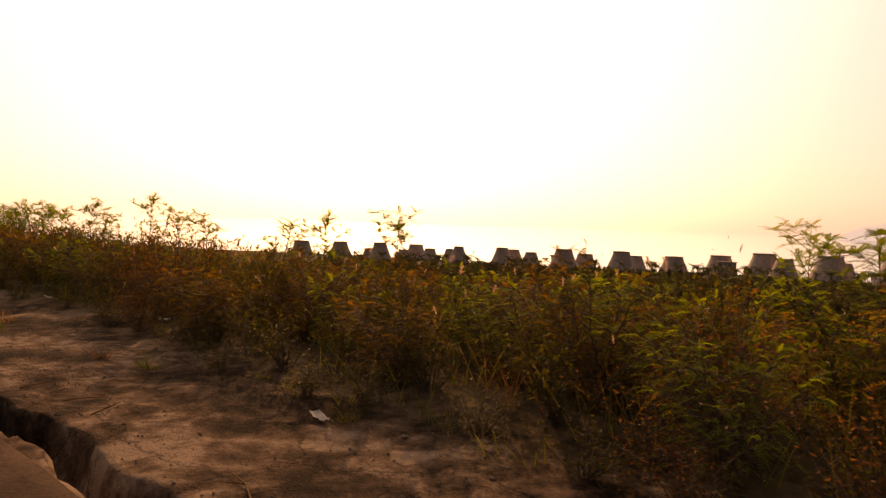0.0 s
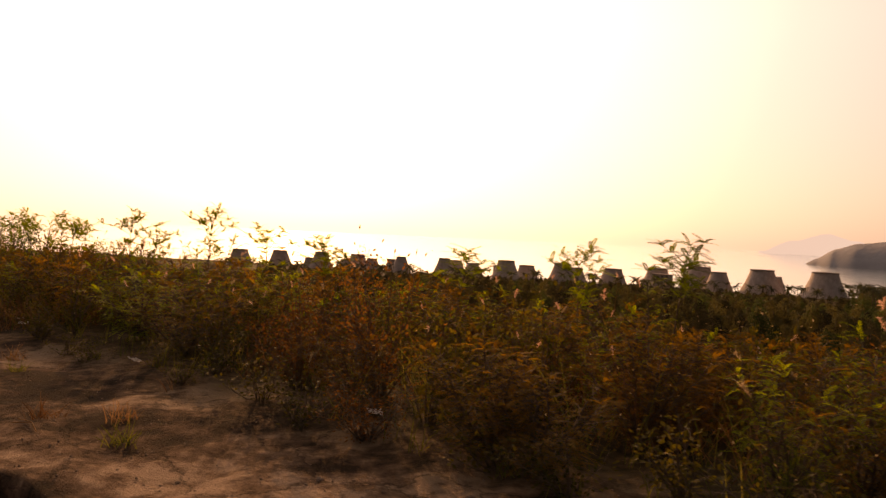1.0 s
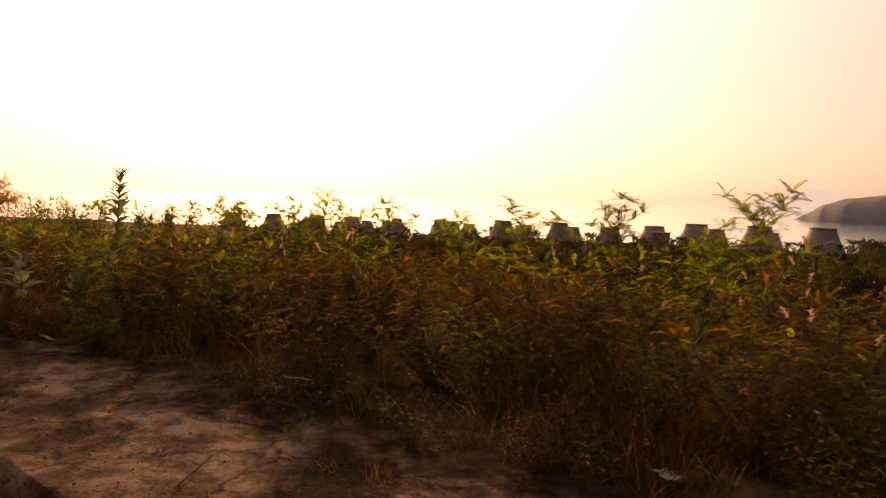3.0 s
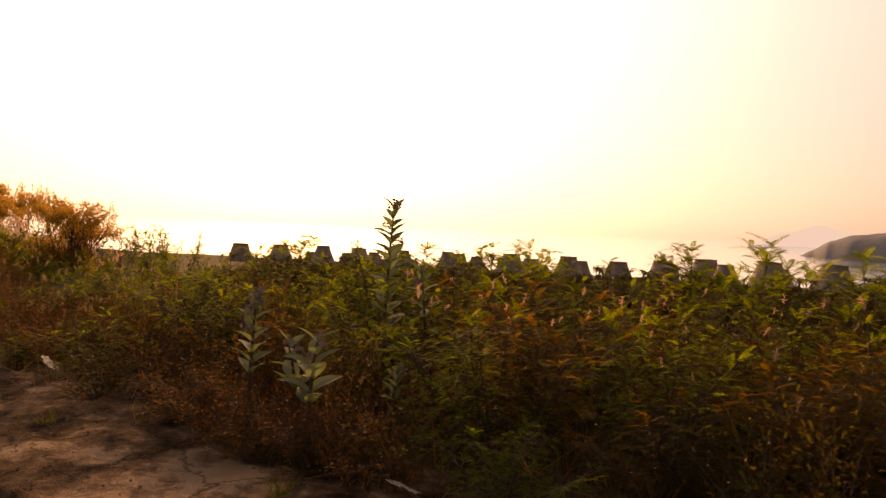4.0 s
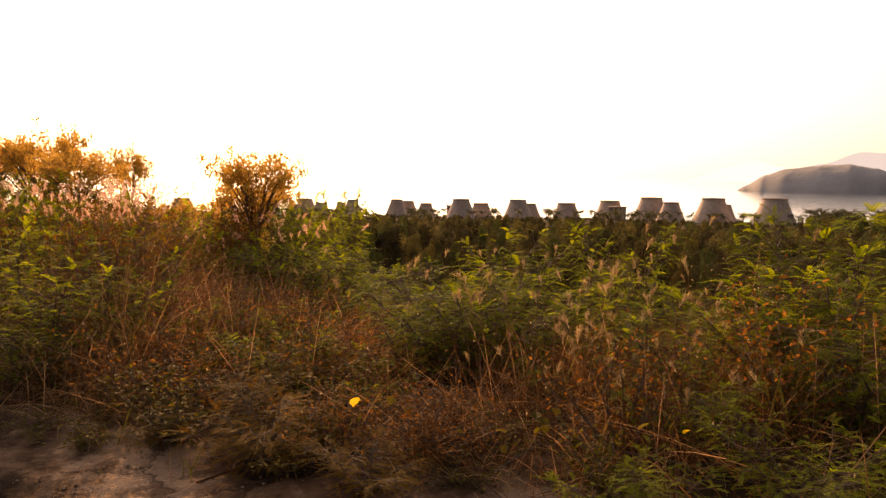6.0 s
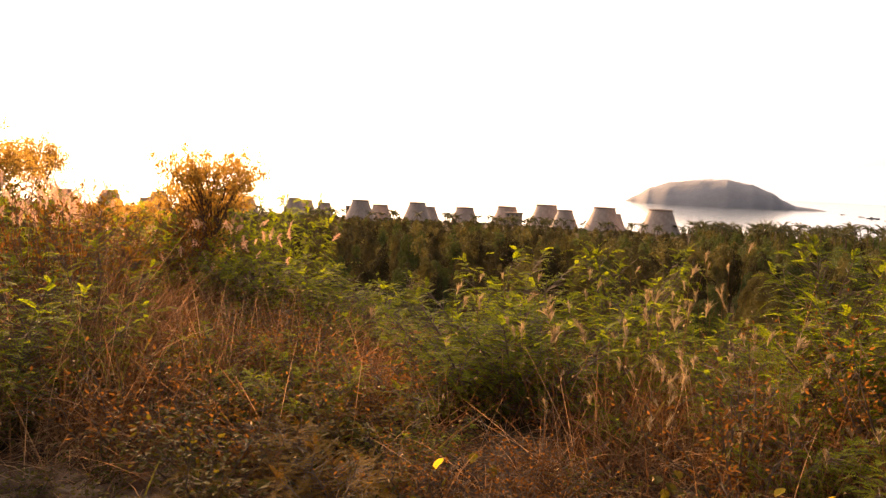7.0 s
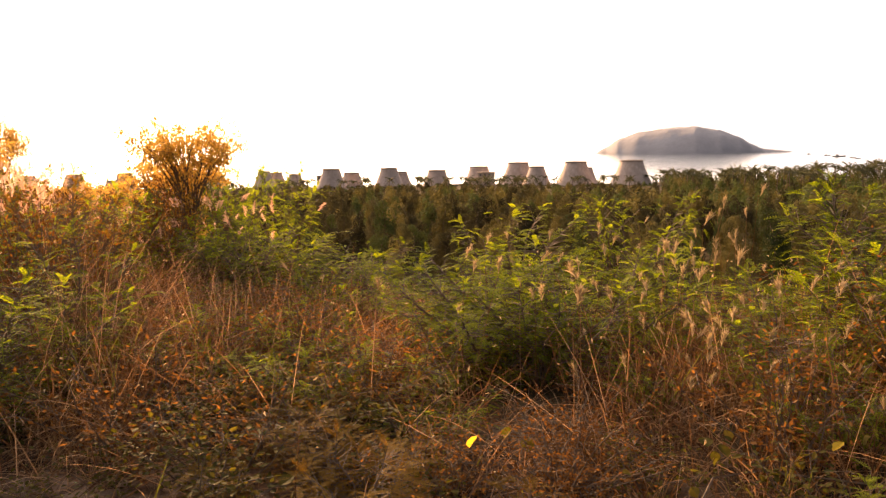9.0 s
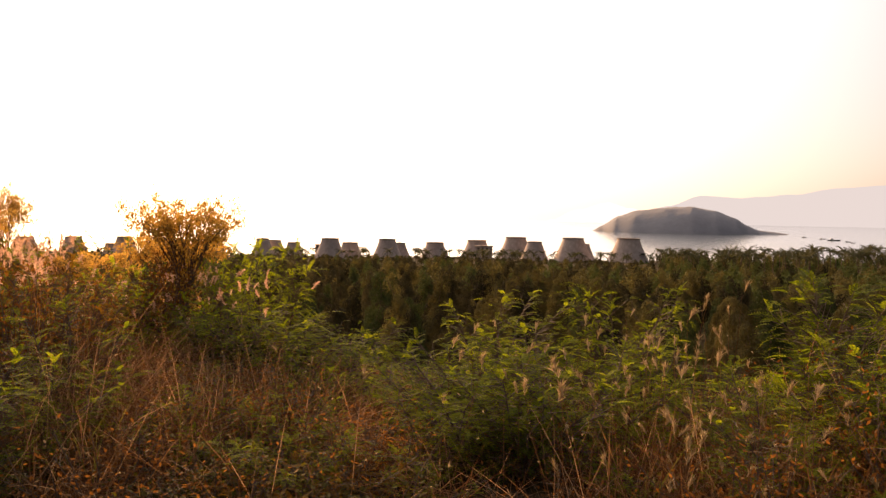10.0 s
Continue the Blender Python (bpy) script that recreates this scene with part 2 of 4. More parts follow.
DRYLEAF = leaf("dry_shrub_leaf", [(0.045, 0.025, 0.010), (0.095, 0.05, 0.018), (0.185, 0.1, 0.034)], (1.9, 1.35, 0.7), 0.48)
# thorn leaves: the low sun's glare is put into these paler golden tones
GLARELEAF = leaf("glare_tinted_thorn_leaf", [(0.17, 0.12, 0.04), (0.28, 0.2, 0.07), (0.4, 0.29, 0.11)], (1.9, 1.5, 0.8), 0.78)
STRAW = leaf("dry_grass_blade", [(0.05, 0.028, 0.015), (0.13, 0.072, 0.036), (0.3, 0.195, 0.1)], (1.55, 1.2, 0.85), 0.42)
TANGLE = leaf("tangled_grass_stem", [(0.05, 0.024, 0.014), (0.125, 0.072, 0.042), (0.36, 0.25, 0.16)], (1.5, 1.2, 0.9), 0.45, vary=0.8)
GRASS = leaf("green_grass_blade", [(0.04, 0.055, 0.015), (0.09, 0.10, 0.03), (0.17, 0.15, 0.05)], (1.9, 1.7, 0.8), 0.45)
PLUME = leaf("pink_seed_plume", [(0.42, 0.29, 0.22), (0.55, 0.4, 0.31), (0.68, 0.53, 0.43)], (1.4, 1.15, 0.95), 0.65)
SPIKE = leaf("straw_seed_spike", [(0.2, 0.155, 0.09), (0.3, 0.235, 0.14), (0.48, 0.38, 0.24)], (1.3, 1.15, 0.9), 0.45)
MILKLEAF = leaf("milkweed_leaf", [(0.11, 0.13, 0.085), (0.19, 0.215, 0.15), (0.3, 0.325, 0.24)], (1.3, 1.5, 0.7), 0.3, per_island=False, patch=5)
BUD = solid("milkweed_bud", (0.22, 0.17, 0.16), (0.42, 0.34, 0.33), 30, 0.7, 0.2, 120)
CASU = leaf("casuarina_needles", [(0.022, 0.021, 0.013), (0.05, 0.047, 0.026), (0.1, 0.09, 0.046)], (1.6, 1.4, 0.8), 0.15, rough=1.0, patch=0.16, vary=0.2, contrast=1.1, lone=0.6)
CASU_OLIVE = leaf("olive_needles", [(0.055, 0.05, 0.022), (0.11, 0.1, 0.042), (0.18, 0.16, 0.066)], (1.6, 1.4, 0.8), 0.22, rough=1.0, patch=0.16, vary=0.25, contrast=0.8, lone=0.5)
CASU_GREEN = leaf("green_tree_leaf", [(0.028, 0.038, 0.016), (0.058, 0.075, 0.03), (0.1, 0.12, 0.046)], (1.6, 1.5, 0.8), 0.18, rough=1.0, patch=0.16, vary=0.25, contrast=0.8, lone=0.5)
PALMLEAF = leaf("palm_frond", [(0.03, 0.034, 0.018), (0.06, 0.062, 0.03), (0.1, 0.095, 0.048)], (1.5, 1.4, 0.8), 0.3, patch=0.3)
# island scrub, paled and greyed: sea haze is put into the colour
ISLE = solid("hazed_island_scrub", (0.25, 0.245, 0.255), (0.32, 0.315, 0.325), 0.02, 0.95, 0.2, 0.12)
PAPER = leaf("littered_paper", [(0.6, 0.57, 0.54), (0.74, 0.71, 0.68), (0.84, 0.82, 0.8)], (1.1, 1.05, 1.0), 0.5, per_island=False, patch=12)
STONE = solid("verge_stone", (0.1, 0.068, 0.05), (0.26, 0.185, 0.135), 9, 0.9, 0.5, 60)
YELLOW = leaf("yellowed_vine_leaf", [(0.35, 0.26, 0.03), (0.5, 0.36, 0.04), (0.6, 0.46, 0.08)], (1.4, 1.2, 0.5), 0.5, per_island=False)
WALL = solid("whitewashed_wall", (0.5, 0.46, 0.42), (0.75, 0.7, 0.66), 1.0, 0.8, 0.1, 8)
ROOF = solid("weathered_roof", (0.16, 0.12, 0.1), (0.32, 0.25, 0.21), 1.0, 0.85, 0.2, 9)
HULL = solid("boat_hull", (0.05, 0.045, 0.045), (0.12, 0.1, 0.1), 0.8, 0.6, 0.1, 6)
# distance haze over the hills, put into flat emission tones
HAZE_NEAR = haze_glow_material("hazy_ridge", (0.89, 0.86, 0.87), 0.66)
HAZE_FAR = haze_glow_material("very_hazy_ridge", (1.0, 0.91, 0.86), 1.04)


# ---- mesh helpers ----
class Build:
    """Collects vertices and faces, piece by piece."""

    def __init__(self):
        self.v, self.f, self.count = [], [], 0

    def add(self, verts, faces):
        k = self.count
        self.v.extend(verts)
        self.f.extend([tuple(i + k for i in q) for q in faces])
        self.count += len(verts)

    def put(self, other, m):
        self.add([m @ Vector(p) for p in other.v], other.f)

    def mesh(self, name, material, smooth=False):
        me = bpy.data.meshes.new(name)
        me.from_pydata([tuple(p) for p in self.v], [], self.f)
        me.materials.append(material)
        if smooth:
            me.polygons.foreach_set("use_smooth", [True] * len(me.polygons))
        me.update()
        return me


def part(name, build, material, parent=None, label="", smooth=False, m=None):
    me = build if isinstance(build, bpy.types.Mesh) else build.mesh(name, material, smooth)
    ob = new(name, me)
    if parent is not None:
        ob.parent = parent
    if m is not None:
        ob.matrix_basis = m
    if label:
        tagged(ob, label)
    return ob


def thing(name, m, label, category, group="", kind=""):
    ob = new(name)
    ob.empty_display_size = 0.2
    ob.matrix_basis = m
    return tagged(ob, label, category, group, kind)


def tube(b, points, radii, sides=5):
    ring = []
    k = b.count
    for i, p in enumerate(points):
        p = Vector(p)
        d = (Vector(points[min(i + 1, len(points) - 1)]) - Vector(points[max(i - 1, 0)])).normalized()
        a = d.cross(Vector((0.31, 0.95, 0.05))).normalized()
        c = d.cross(a)
        for j in range(sides):
            w = 2 * math.pi * j / sides
            ring.append(p + (a * math.cos(w) + c * math.sin(w)) * radii[i])
    faces = []
    for i in range(len(points) - 1):
        for j in range(sides):
            q, r = i * sides + j, i * sides + (j + 1) % sides
            faces.append((q, r, r + sides, q + sides))
    faces.append(tuple(range((len(points) - 1) * sides, len(points) * sides)))
    b.add(ring, faces)
    return k


def blade(b, base, way, length, width, droop, rnd, segs=3):
    """A narrow leaf that bends over with its length."""
    way = Vector(way).normalized()
    side = way.cross(Vector((rnd.uniform(-1, 1), rnd.uniform(-1, 1), 0.2))).normalized()
    verts, p = [], Vector(base)
    for i in range(segs + 1):
        u = i / segs
        w = width * (1 - u) ** 0.7 * 0.5
        q = p - Vector((0, 0, droop * length * u * u))
        if i == segs:
            verts.append(q)
        else:
            verts += [q - side * w, q + side * w]
        p = p + way * (length / segs)
    faces = [(2 * i, 2 * i + 1, 2 * i + 3, 2 * i + 2) for i in range(segs - 1)]
    faces.append((2 * segs - 2, 2 * segs - 1, 2 * segs))
    b.add(verts, faces)


def oval(b, base, way, up, length, width, cup=0.15):
    """A broad leaf with a folded midrib."""
    way = Vector(way).normalized()
    side = way.cross(Vector(up)).normalized()
    nor = side.cross(way)
    base = Vector(base)
    verts = [base]
    for u, w in ((0.3, 0.85), (0.62, 1.0), (0.86, 0.55)):
        mid = base + way * length * u - nor * (0.1 * length * u * u)
        off = side * width * 0.5 * w
        verts += [mid - off + nor * cup * width, mid, mid + off + nor * cup * width]
    verts.append(base + way * length - nor * 0.1 * length)
    faces = [(0, 2, 1), (0, 3, 2), (1, 2, 5, 4), (2, 3, 6, 5), (4, 5, 8, 7), (5, 6, 9, 8), (7, 8, 10), (8, 9, 10)]
    b.add(verts, faces)


def frond(rnd, length, pairs, leaf_len, leaf_wide):
    """A feather-shaped leaf along +x, drooping to its tip."""
    b = Build()
    curve = rnd.uniform(0.15, 0.45)
    pts = [Vector((length * u, 0, -curve * length * u * u)) for u in (0, 0.5, 1)]
    b.add([p + Vector((0, w, 0)) for p, w in zip(pts + pts[::-1], (-0.002, -0.0015, -0.0005, 0.0005, 0.0015, 0.002))], [(0, 1, 4, 5), (1, 2, 3, 4)])
    for i in range(pairs):
        u = (i + 1) / pairs
        p = Vector((length * u, 0, -curve * length * u * u))
        size = math.sin(math.pi * (0.18 + 0.72 * u)) ** 0.6
        for sgn in (-1, 1):
            way = Vector((0.45 + 0.4 * u, sgn * 0.9, rnd.uniform(0.0, 0.25))).normalized()
            q = p + way * leaf_len * size
            cross = way.cross(Vector((0, 0, 1))).normalized() * leaf_wide * 0.5
            m = p + way * leaf_len * size * 0.5
            b.add([p, m - cross, q, m + cross], [(0, 1, 2, 3)])
    return b


# ---- ground, road, sea ----
def spaced(fine_a, fine_b, d, far_a, far_b, grow=1.25):
    out = list(np.arange(fine_a, fine_b + d / 2, d))
    w, x = d, fine_b
    while x < far_b:
        w *= grow
        x += w
        out.append(min(x, far_b))
    w, x = d, fine_a
    while x > far_a:
        w *= grow
        x -= w
        out.insert(0, max(x, far_a))
    return out


def build_ground():
    ss = spaced(-2, 31, 0.14, -2500, 3000, 1.16)
    ns = spaced(0.9, 1.75, 0.04, -600, 1.75, 1.25)
    x, w = ns[-1], 0.05
    while x < 4600:
        w = max(w, min(w * 1.12, 0.22)) if x < 12 else w * 1.14
        x += w
        ns.append(x)
    b = Build()
    verts = [at(s, n, ground_z(s, n)) for s in ss for n in ns]
    k = len(ns)
    b.add(verts, [(i * k + j, (i + 1) * k + j, (i + 1) * k + j + 1, i * k + j + 1) for i in range(len(ss) - 1) for j in range(k - 1)])
    g = part("ground", b, GROUND, None, "dusty brown dirt verge falling to a scrubby hillside", True)
    tagged(g, "", "ground", "", "structure")


def build_road():
    rnd = random.Random(5)
    b = Build()
    ns = [-6.0, -4.5, -3, -1.5, -0.4, 0.4, 0.8, 1.0, 1.1]
    ss = list(np.arange(-30, 70, 0.5))
    verts = []
    for s in ss:
        wob = 0.035 * noise.noise(at(s, 0) * 1.3) + rnd.uniform(-0.012, 0.012)
        for n in ns:
            nn = n + (wob if n > 1.05 else 0)
            verts.append(at(s, nn, 0.045 + 0.008 * noise.noise(at(s, n) * 0.8)))
        verts.append(at(s, 1.13 + wob, -0.12))
    k = len(ns) + 1
    b.add(verts, [(i * k + j, (i + 1) * k + j, (i + 1) * k + j + 1, i * k + j + 1) for i in range(len(ss) - 1) for j in range(k - 1)])
    tagged(part("road", b, ASPHALT, None, "worn reddish grey road slab with a ragged edge", True), "", "road", "", "structure")


def build_sea():
    b = Build()
    b.add([(-9000, -200, -38), (9000, -200, -38), (9000, 9000, -38), (-9000, 9000, -38)], [(0, 1, 2, 3)])
    tagged(part("water", b, SEA, None, "calm pale sea glittering under a hazy sun"), "", "sea", "", "structure")


build_ground()
build_road()
build_sea()


def far(az, el, d):
    """A place by its bearing (degrees to the left of +y) and height angle, from the middle of the walk."""
    return Vector((-10 - math.sin(radians(az)) * d, 10 + math.cos(radians(az)) * d, 1.3 + math.tan(radians(el)) * d))


def build_ridge(name, az_a, az_b, tops, d, material, seed, label):
    b = Build()
    count = 90
    verts = []
    for i in range(count + 1):
        az = az_a + (az_b - az_a) * i / count
        for (a, ea), (c, ec) in zip(tops, tops[1:]):
            if (a - az) * (c - az) <= 0:
                u = (az - a) / (c - a)
                u = u * u * (3 - 2 * u)
                el = ea + (ec - ea) * u
                break
        el += 0.06 * noise.noise((az * 0.9, seed, 0)) + 0.03 * noise.noise((az * 3.1, seed, 2))
        top = far(az, max(el, -0.35), d)
        verts += [far(az, -1.2, d - 160), top, far(az, -1.2, d + 160)]
    b.add(verts, [(3 * i + j, 3 * i + 3 + j, 3 * i + 4 + j, 3 * i + 1 + j) for i in range(count) for j in range(2)])
    tagged(part(name, b, material, None, label, True), "", "hills", "", "structure")


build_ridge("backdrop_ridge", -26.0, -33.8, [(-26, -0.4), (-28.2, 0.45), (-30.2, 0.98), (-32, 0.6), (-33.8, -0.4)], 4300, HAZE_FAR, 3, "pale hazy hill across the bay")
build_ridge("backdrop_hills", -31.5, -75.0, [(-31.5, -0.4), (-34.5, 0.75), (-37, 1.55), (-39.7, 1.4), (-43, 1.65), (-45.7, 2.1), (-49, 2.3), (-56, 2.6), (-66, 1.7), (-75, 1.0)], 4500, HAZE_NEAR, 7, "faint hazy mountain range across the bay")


def build_island():
    b = Build()
    shape = [(-230, 0.0), (-205, 14), (-165, 39), (-115, 54), (-40, 63), (15, 65), (70, 56), (115, 40), (150, 19), (175, 9), (205, 6), (228, 3), (245, 0.0)]
    nu, nv = 160, 36
    centre, right = far(-35.7, 0, 1990), Vector((math.cos(radians(35.7)), -math.sin(radians(35.7)), 0))
    ahead = Vector((math.sin(radians(35.7)), math.cos(radians(35.7)), 0))
    verts = []
    for i in range(nu + 1):
        u = -230 + 475 * i / nu
        for (a, ha), (c, hc) in zip(shape, shape[1:]):
            if u <= c + 1e-6:
                k = (u - a) / (c - a)
                h = ha + (hc - ha) * (0.5 * k + 0.5 * k * k * (3 - 2 * k))
                break
        depth = 18 + h * 1.9
        for j in range(nv + 1):
            v = -1 + 2 * j / nv
            p = Vector((centre.x, centre.y, 0)) + right * u + ahead * depth * v
            z = h * (1 - abs(v) ** 2.2) + (noise.noise(p * 0.03) * 2 + noise.noise(p * 0.09) * 1.0 + noise.noise(p * 0.22) * 0.35) * min(1, h / 25) * (1 - v * v)
            verts.append((p.x, p.y, -38.6 + max(z, 0) + 0.6 * (abs(v) < 0.97)))
    b.add(verts, [(i * (nv + 1) + j, (i + 1) * (nv + 1) + j, (i + 1) * (nv + 1) + j + 1, i * (nv + 1) + j + 1) for i in range(nu) for j in range(nv)])
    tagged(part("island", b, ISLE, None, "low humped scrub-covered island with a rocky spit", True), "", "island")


build_island()

# ---- towers by the shore: along, away, height of the rim, radius of the rim ----
TOWERS = [
    (518, 360, -20.3, 5.9),
    (519, 401, -21.0, 5.9),
    (459, 395, -19.3, 5.0),
    (481, 456, -22.1, 5.9),
    (410, 436, -20.4, 3.8),
    (378, 489, -23.8, 4.6),
    (322, 456, -18.2, 6.0),
    (328, 493, -22.5, 5.8),
    (288, 480, -18.3, 5.9),
    (280, 545, -22.5, 6.9),
    (254, 571, -20.6, 7.5),
    (219, 568, -17.1, 8.0),
    (169, 556, -16.0, 7.9),
    (126, 548, -14.8, 8.1),
    (197, 548, -19.5, 5.5),
    (166, 582, -21.3, 3.2),
    (304, 529, -23.1, 4.6),
    (394, 471, -20.7, 4.6),
    (396, 488, -22.5, 5.1),
    (471, 394, -24.6, 4.1),
    (474, 435, -26.1, 4.3),
    (458, 451, -24.5, 4.3),
    (453, 470, -24.8, 3.4),
]


def build_tower(s, n, top, r):
    base = ground_z(s, n) - 0.5
    h = top - base
    ob = thing("conical_tower", Matrix.Translation(at(s, n, base)), "tapered grey concrete tower with a flat open rim", "tower", "towers along the shore")
    prof = []
    for i in range(15):
        u = i / 14
        drop = (1 - u) * h
        prof.append((0.97 * r + 0.29 * drop + 0.009 * drop * drop, u * h))
    b, sides = Build(), 40
    verts = [(rr * math.cos(2 * math.pi * j / sides), rr * math.sin(2 * math.pi * j / sides), z) for rr, z in prof for j in range(sides)]
    inner = [(rr, z) for rr, z in ((r * 0.9, h), (r * 0.92, h - 4))]
    verts += [(rr * math.cos(2 * math.pi * j / sides), rr * math.sin(2 * math.pi * j / sides), z) for rr, z in inner for j in range(sides)]
    rows_n = len(prof) + len(inner)
    faces = [(i * sides + j, i * sides + (j + 1) % sides, (i + 1) * sides + (j + 1) % sides, (i + 1) * sides + j) for i in range(rows_n - 1) for j in range(sides)]
    faces.append(tuple((rows_n - 1) * sides + j for j in range(sides)))
    b.add(verts, faces)
    part("shell", b, TOWER, ob, "", True)
    b = Build()
    sec = [(r * 0.96, h - 0.9), (r * 1.045, h - 0.75), (r * 1.06, h - 0.1), (r * 1.04, h + 0.06), (r * 0.9, h + 0.06), (r * 0.9, h - 0.9)]
    verts = [(rr * math.cos(2 * math.pi * j / sides), rr * math.sin(2 * math.pi * j / sides), z) for rr, z in sec for j in range(sides)]
    faces = [(i * sides + j, i * sides + (j + 1) % sides, ((i + 1) % 6) * sides + (j + 1) % sides, ((i + 1) % 6) * sides + j) for i in range(6) for j in range(sides)]
    b.add(verts, faces)
    part("rim", b, RIM, ob, "darker projecting rim band")


for row in TOWERS:
    build_tower(*row)


# ---- vegetation of the roadside ----
def verge_edge(s):
    return 2.95 + 0.28 * noise.noise((s * 0.35, 3.1, 0)) - 0.45 * step(16.5, 19, s) - 0.68 * step(22.7, 24.0, s) - 0.35 * step(2.8, 1.2, s)


def thicket(s, n):
    """1 in the tall thicket beyond the last stretch of the verge, 0 before it."""
    return step(-0.7, 0.7, s - 25.5 - 1.15 * (n - 2.9))


def scrub_height(s, n):
    """How tall the growth stands over the ground."""
    e = verge_edge(s)
    rise = 0.3 + 0.7 * step(e - 0.15, e + 1.1, n)
    dip = 0.4 * step(21.0, 23.0, s) * (1 - thicket(s, n))
    wave = 0.22 * noise.noise((s * 0.55, n * 0.6, 1.7)) + 0.24 * noise.noise((s * 1.3, n * 1.3, 4.2))
    h = rise * (0.98 - dip + wave + 0.12 * thicket(s, n) + 0.3 * step(28.5, 31.5, s) * step(3.6, 5.0, n)) + 0.1 * step(7, 10, n)
    # past the brow of the slope the growth stays low and leaves the woods in view
    low = 1.3 - 0.215 * n - ground_z(s, n) + 0.1 * wave
    h += (min(h, low) - h) * step(19.5, 21.5, s) * (1 - thicket(s, n)) * step(5.1, 5.8, n)
    lo, hi = 24.0 + 0.4 * (n - 4), 25.3 + 0.75 * (n - 4)
    gap = step(lo - 0.3, lo + 0.2, s) * step(hi + 0.4, hi - 0.1, s) * step(3.6, 4.2, n)
    h += (min(h, 0.4 - ground_z(s, n)) - h) * gap
    return max(0.12, h)


def leucaena_parts(seed, dense):
    """Feathery shrub, one metre tall: stems and leaves."""
    rnd = random.Random(seed)
    wood, leaves = Build(), Build()
    fronds = [frond(rnd, rnd.uniform(0.075, 0.135), 9, 0.022, 0.0075) for _ in range(6)]
    stems = rnd.randint(6, 8)
    for k in range(stems):
        a = 6.28 * k / stems + rnd.uniform(-0.5, 0.5)
        lean = rnd.uniform(0.05, 0.62)
        top = rnd.uniform(0.72, 1.0) - 0.55 * lean * lean
        pts = [Vector((math.cos(a) * lean * u ** 1.2, math.sin(a) * lean * u ** 1.2, top * u)) + Vector((rnd.uniform(-0.03, 0.03), rnd.uniform(-0.03, 0.03), 0)) * (u > 0) for u in (0, 0.25, 0.5, 0.75, 1)]
        tube(wood, pts, [0.010, 0.008, 0.006, 0.004, 0.0015], 5)
        count = int(dense * top)
        for i in range(count):
            u = 0.1 + 0.9 * (i + rnd.random()) / count
            j = min(3, int(u * 4))
            p = pts[j].lerp(pts[j + 1], u * 4 - j)
            w = a + rnd.uniform(-1.9, 1.9)
            lift = rnd.uniform(-0.35, 0.45) + 0.5 * (u > 0.92)
            if u < 0.9 and rnd.random() < 0.75:
                reach = rnd.uniform(0.05, 0.27) * (1.15 - 0.6 * u)
                tip = p + Vector((math.cos(w), math.sin(w), 0.35 + lift)) * reach
                tube(wood, [p, tip], [0.003, 0.0015], 3)
                p = tip
            m = Matrix.Translation(p) @ Euler((rnd.uniform(-0.5, 0.5), -lift, w + rnd.uniform(-0.8, 0.8))).to_matrix().to_4x4() @ Matrix.Scale(rnd.uniform(0.7, 1.1), 4)
            leaves.put(rnd.choice(fronds), m)
    return wood, leaves


def sapling_parts(seed):
    """Slim sapling, one metre and a half tall: bare below, a loose head of feather leaves."""
    rnd = random.Random(seed)
    wood, leaves = Build(), Build()
    fronds = [frond(rnd, rnd.uniform(0.11, 0.17), 13, 0.027, 0.0075) for _ in range(5)]
    bend = rnd.uniform(-0.15, 0.15)
    pts = [Vector((bend * u * u, 0.5 * bend * u, 1.42 * u)) for u in (0, 0.3, 0.6, 0.8, 1)]
    tube(wood, pts, [0.010, 0.008, 0.006, 0.004, 0.0015], 5)
    heads = [(pts[4], 8), (pts[4].lerp(pts[3], 0.35), 6), (pts[4].lerp(pts[3], 0.7), 6), (pts[3], 6), (pts[3].lerp(pts[2], 0.5), 5)]
    branches = []
    for k in range(rnd.randint(9, 12)):
        a = k * 2.4 + rnd.uniform(-0.4, 0.4)
        p = pts[2].lerp(pts[3], rnd.random()) if k % 2 else pts[3].lerp(pts[4], 0.6 * rnd.random())
        r = rnd.uniform(0.1, 0.34)
        q = p + Vector((math.cos(a) * r, math.sin(a) * r, rnd.uniform(0.06, 0.22)))
        branches.append(Build())
        tube(branches[-1], [p, p.lerp(q, 0.5) + Vector((0, 0, 0.02)), q], [0.0035, 0.0028, 0.0012], 4)
        heads += [(q, 8), (p.lerp(q, 0.6), 5)]
    for p, count in heads:
        for i in range(count):
            lift = rnd.uniform(-0.1, 1.0)
            m = Matrix.Translation(p) @ Euler((rnd.uniform(-0.5, 0.5), -lift, i * 2.4 + rnd.uniform(-0.4, 0.4))).to_matrix().to_4x4() @ Matrix.Scale(rnd.uniform(0.65, 1.1), 4)
            leaves.put(rnd.choice(fronds), m)
    return wood, leaves, branches


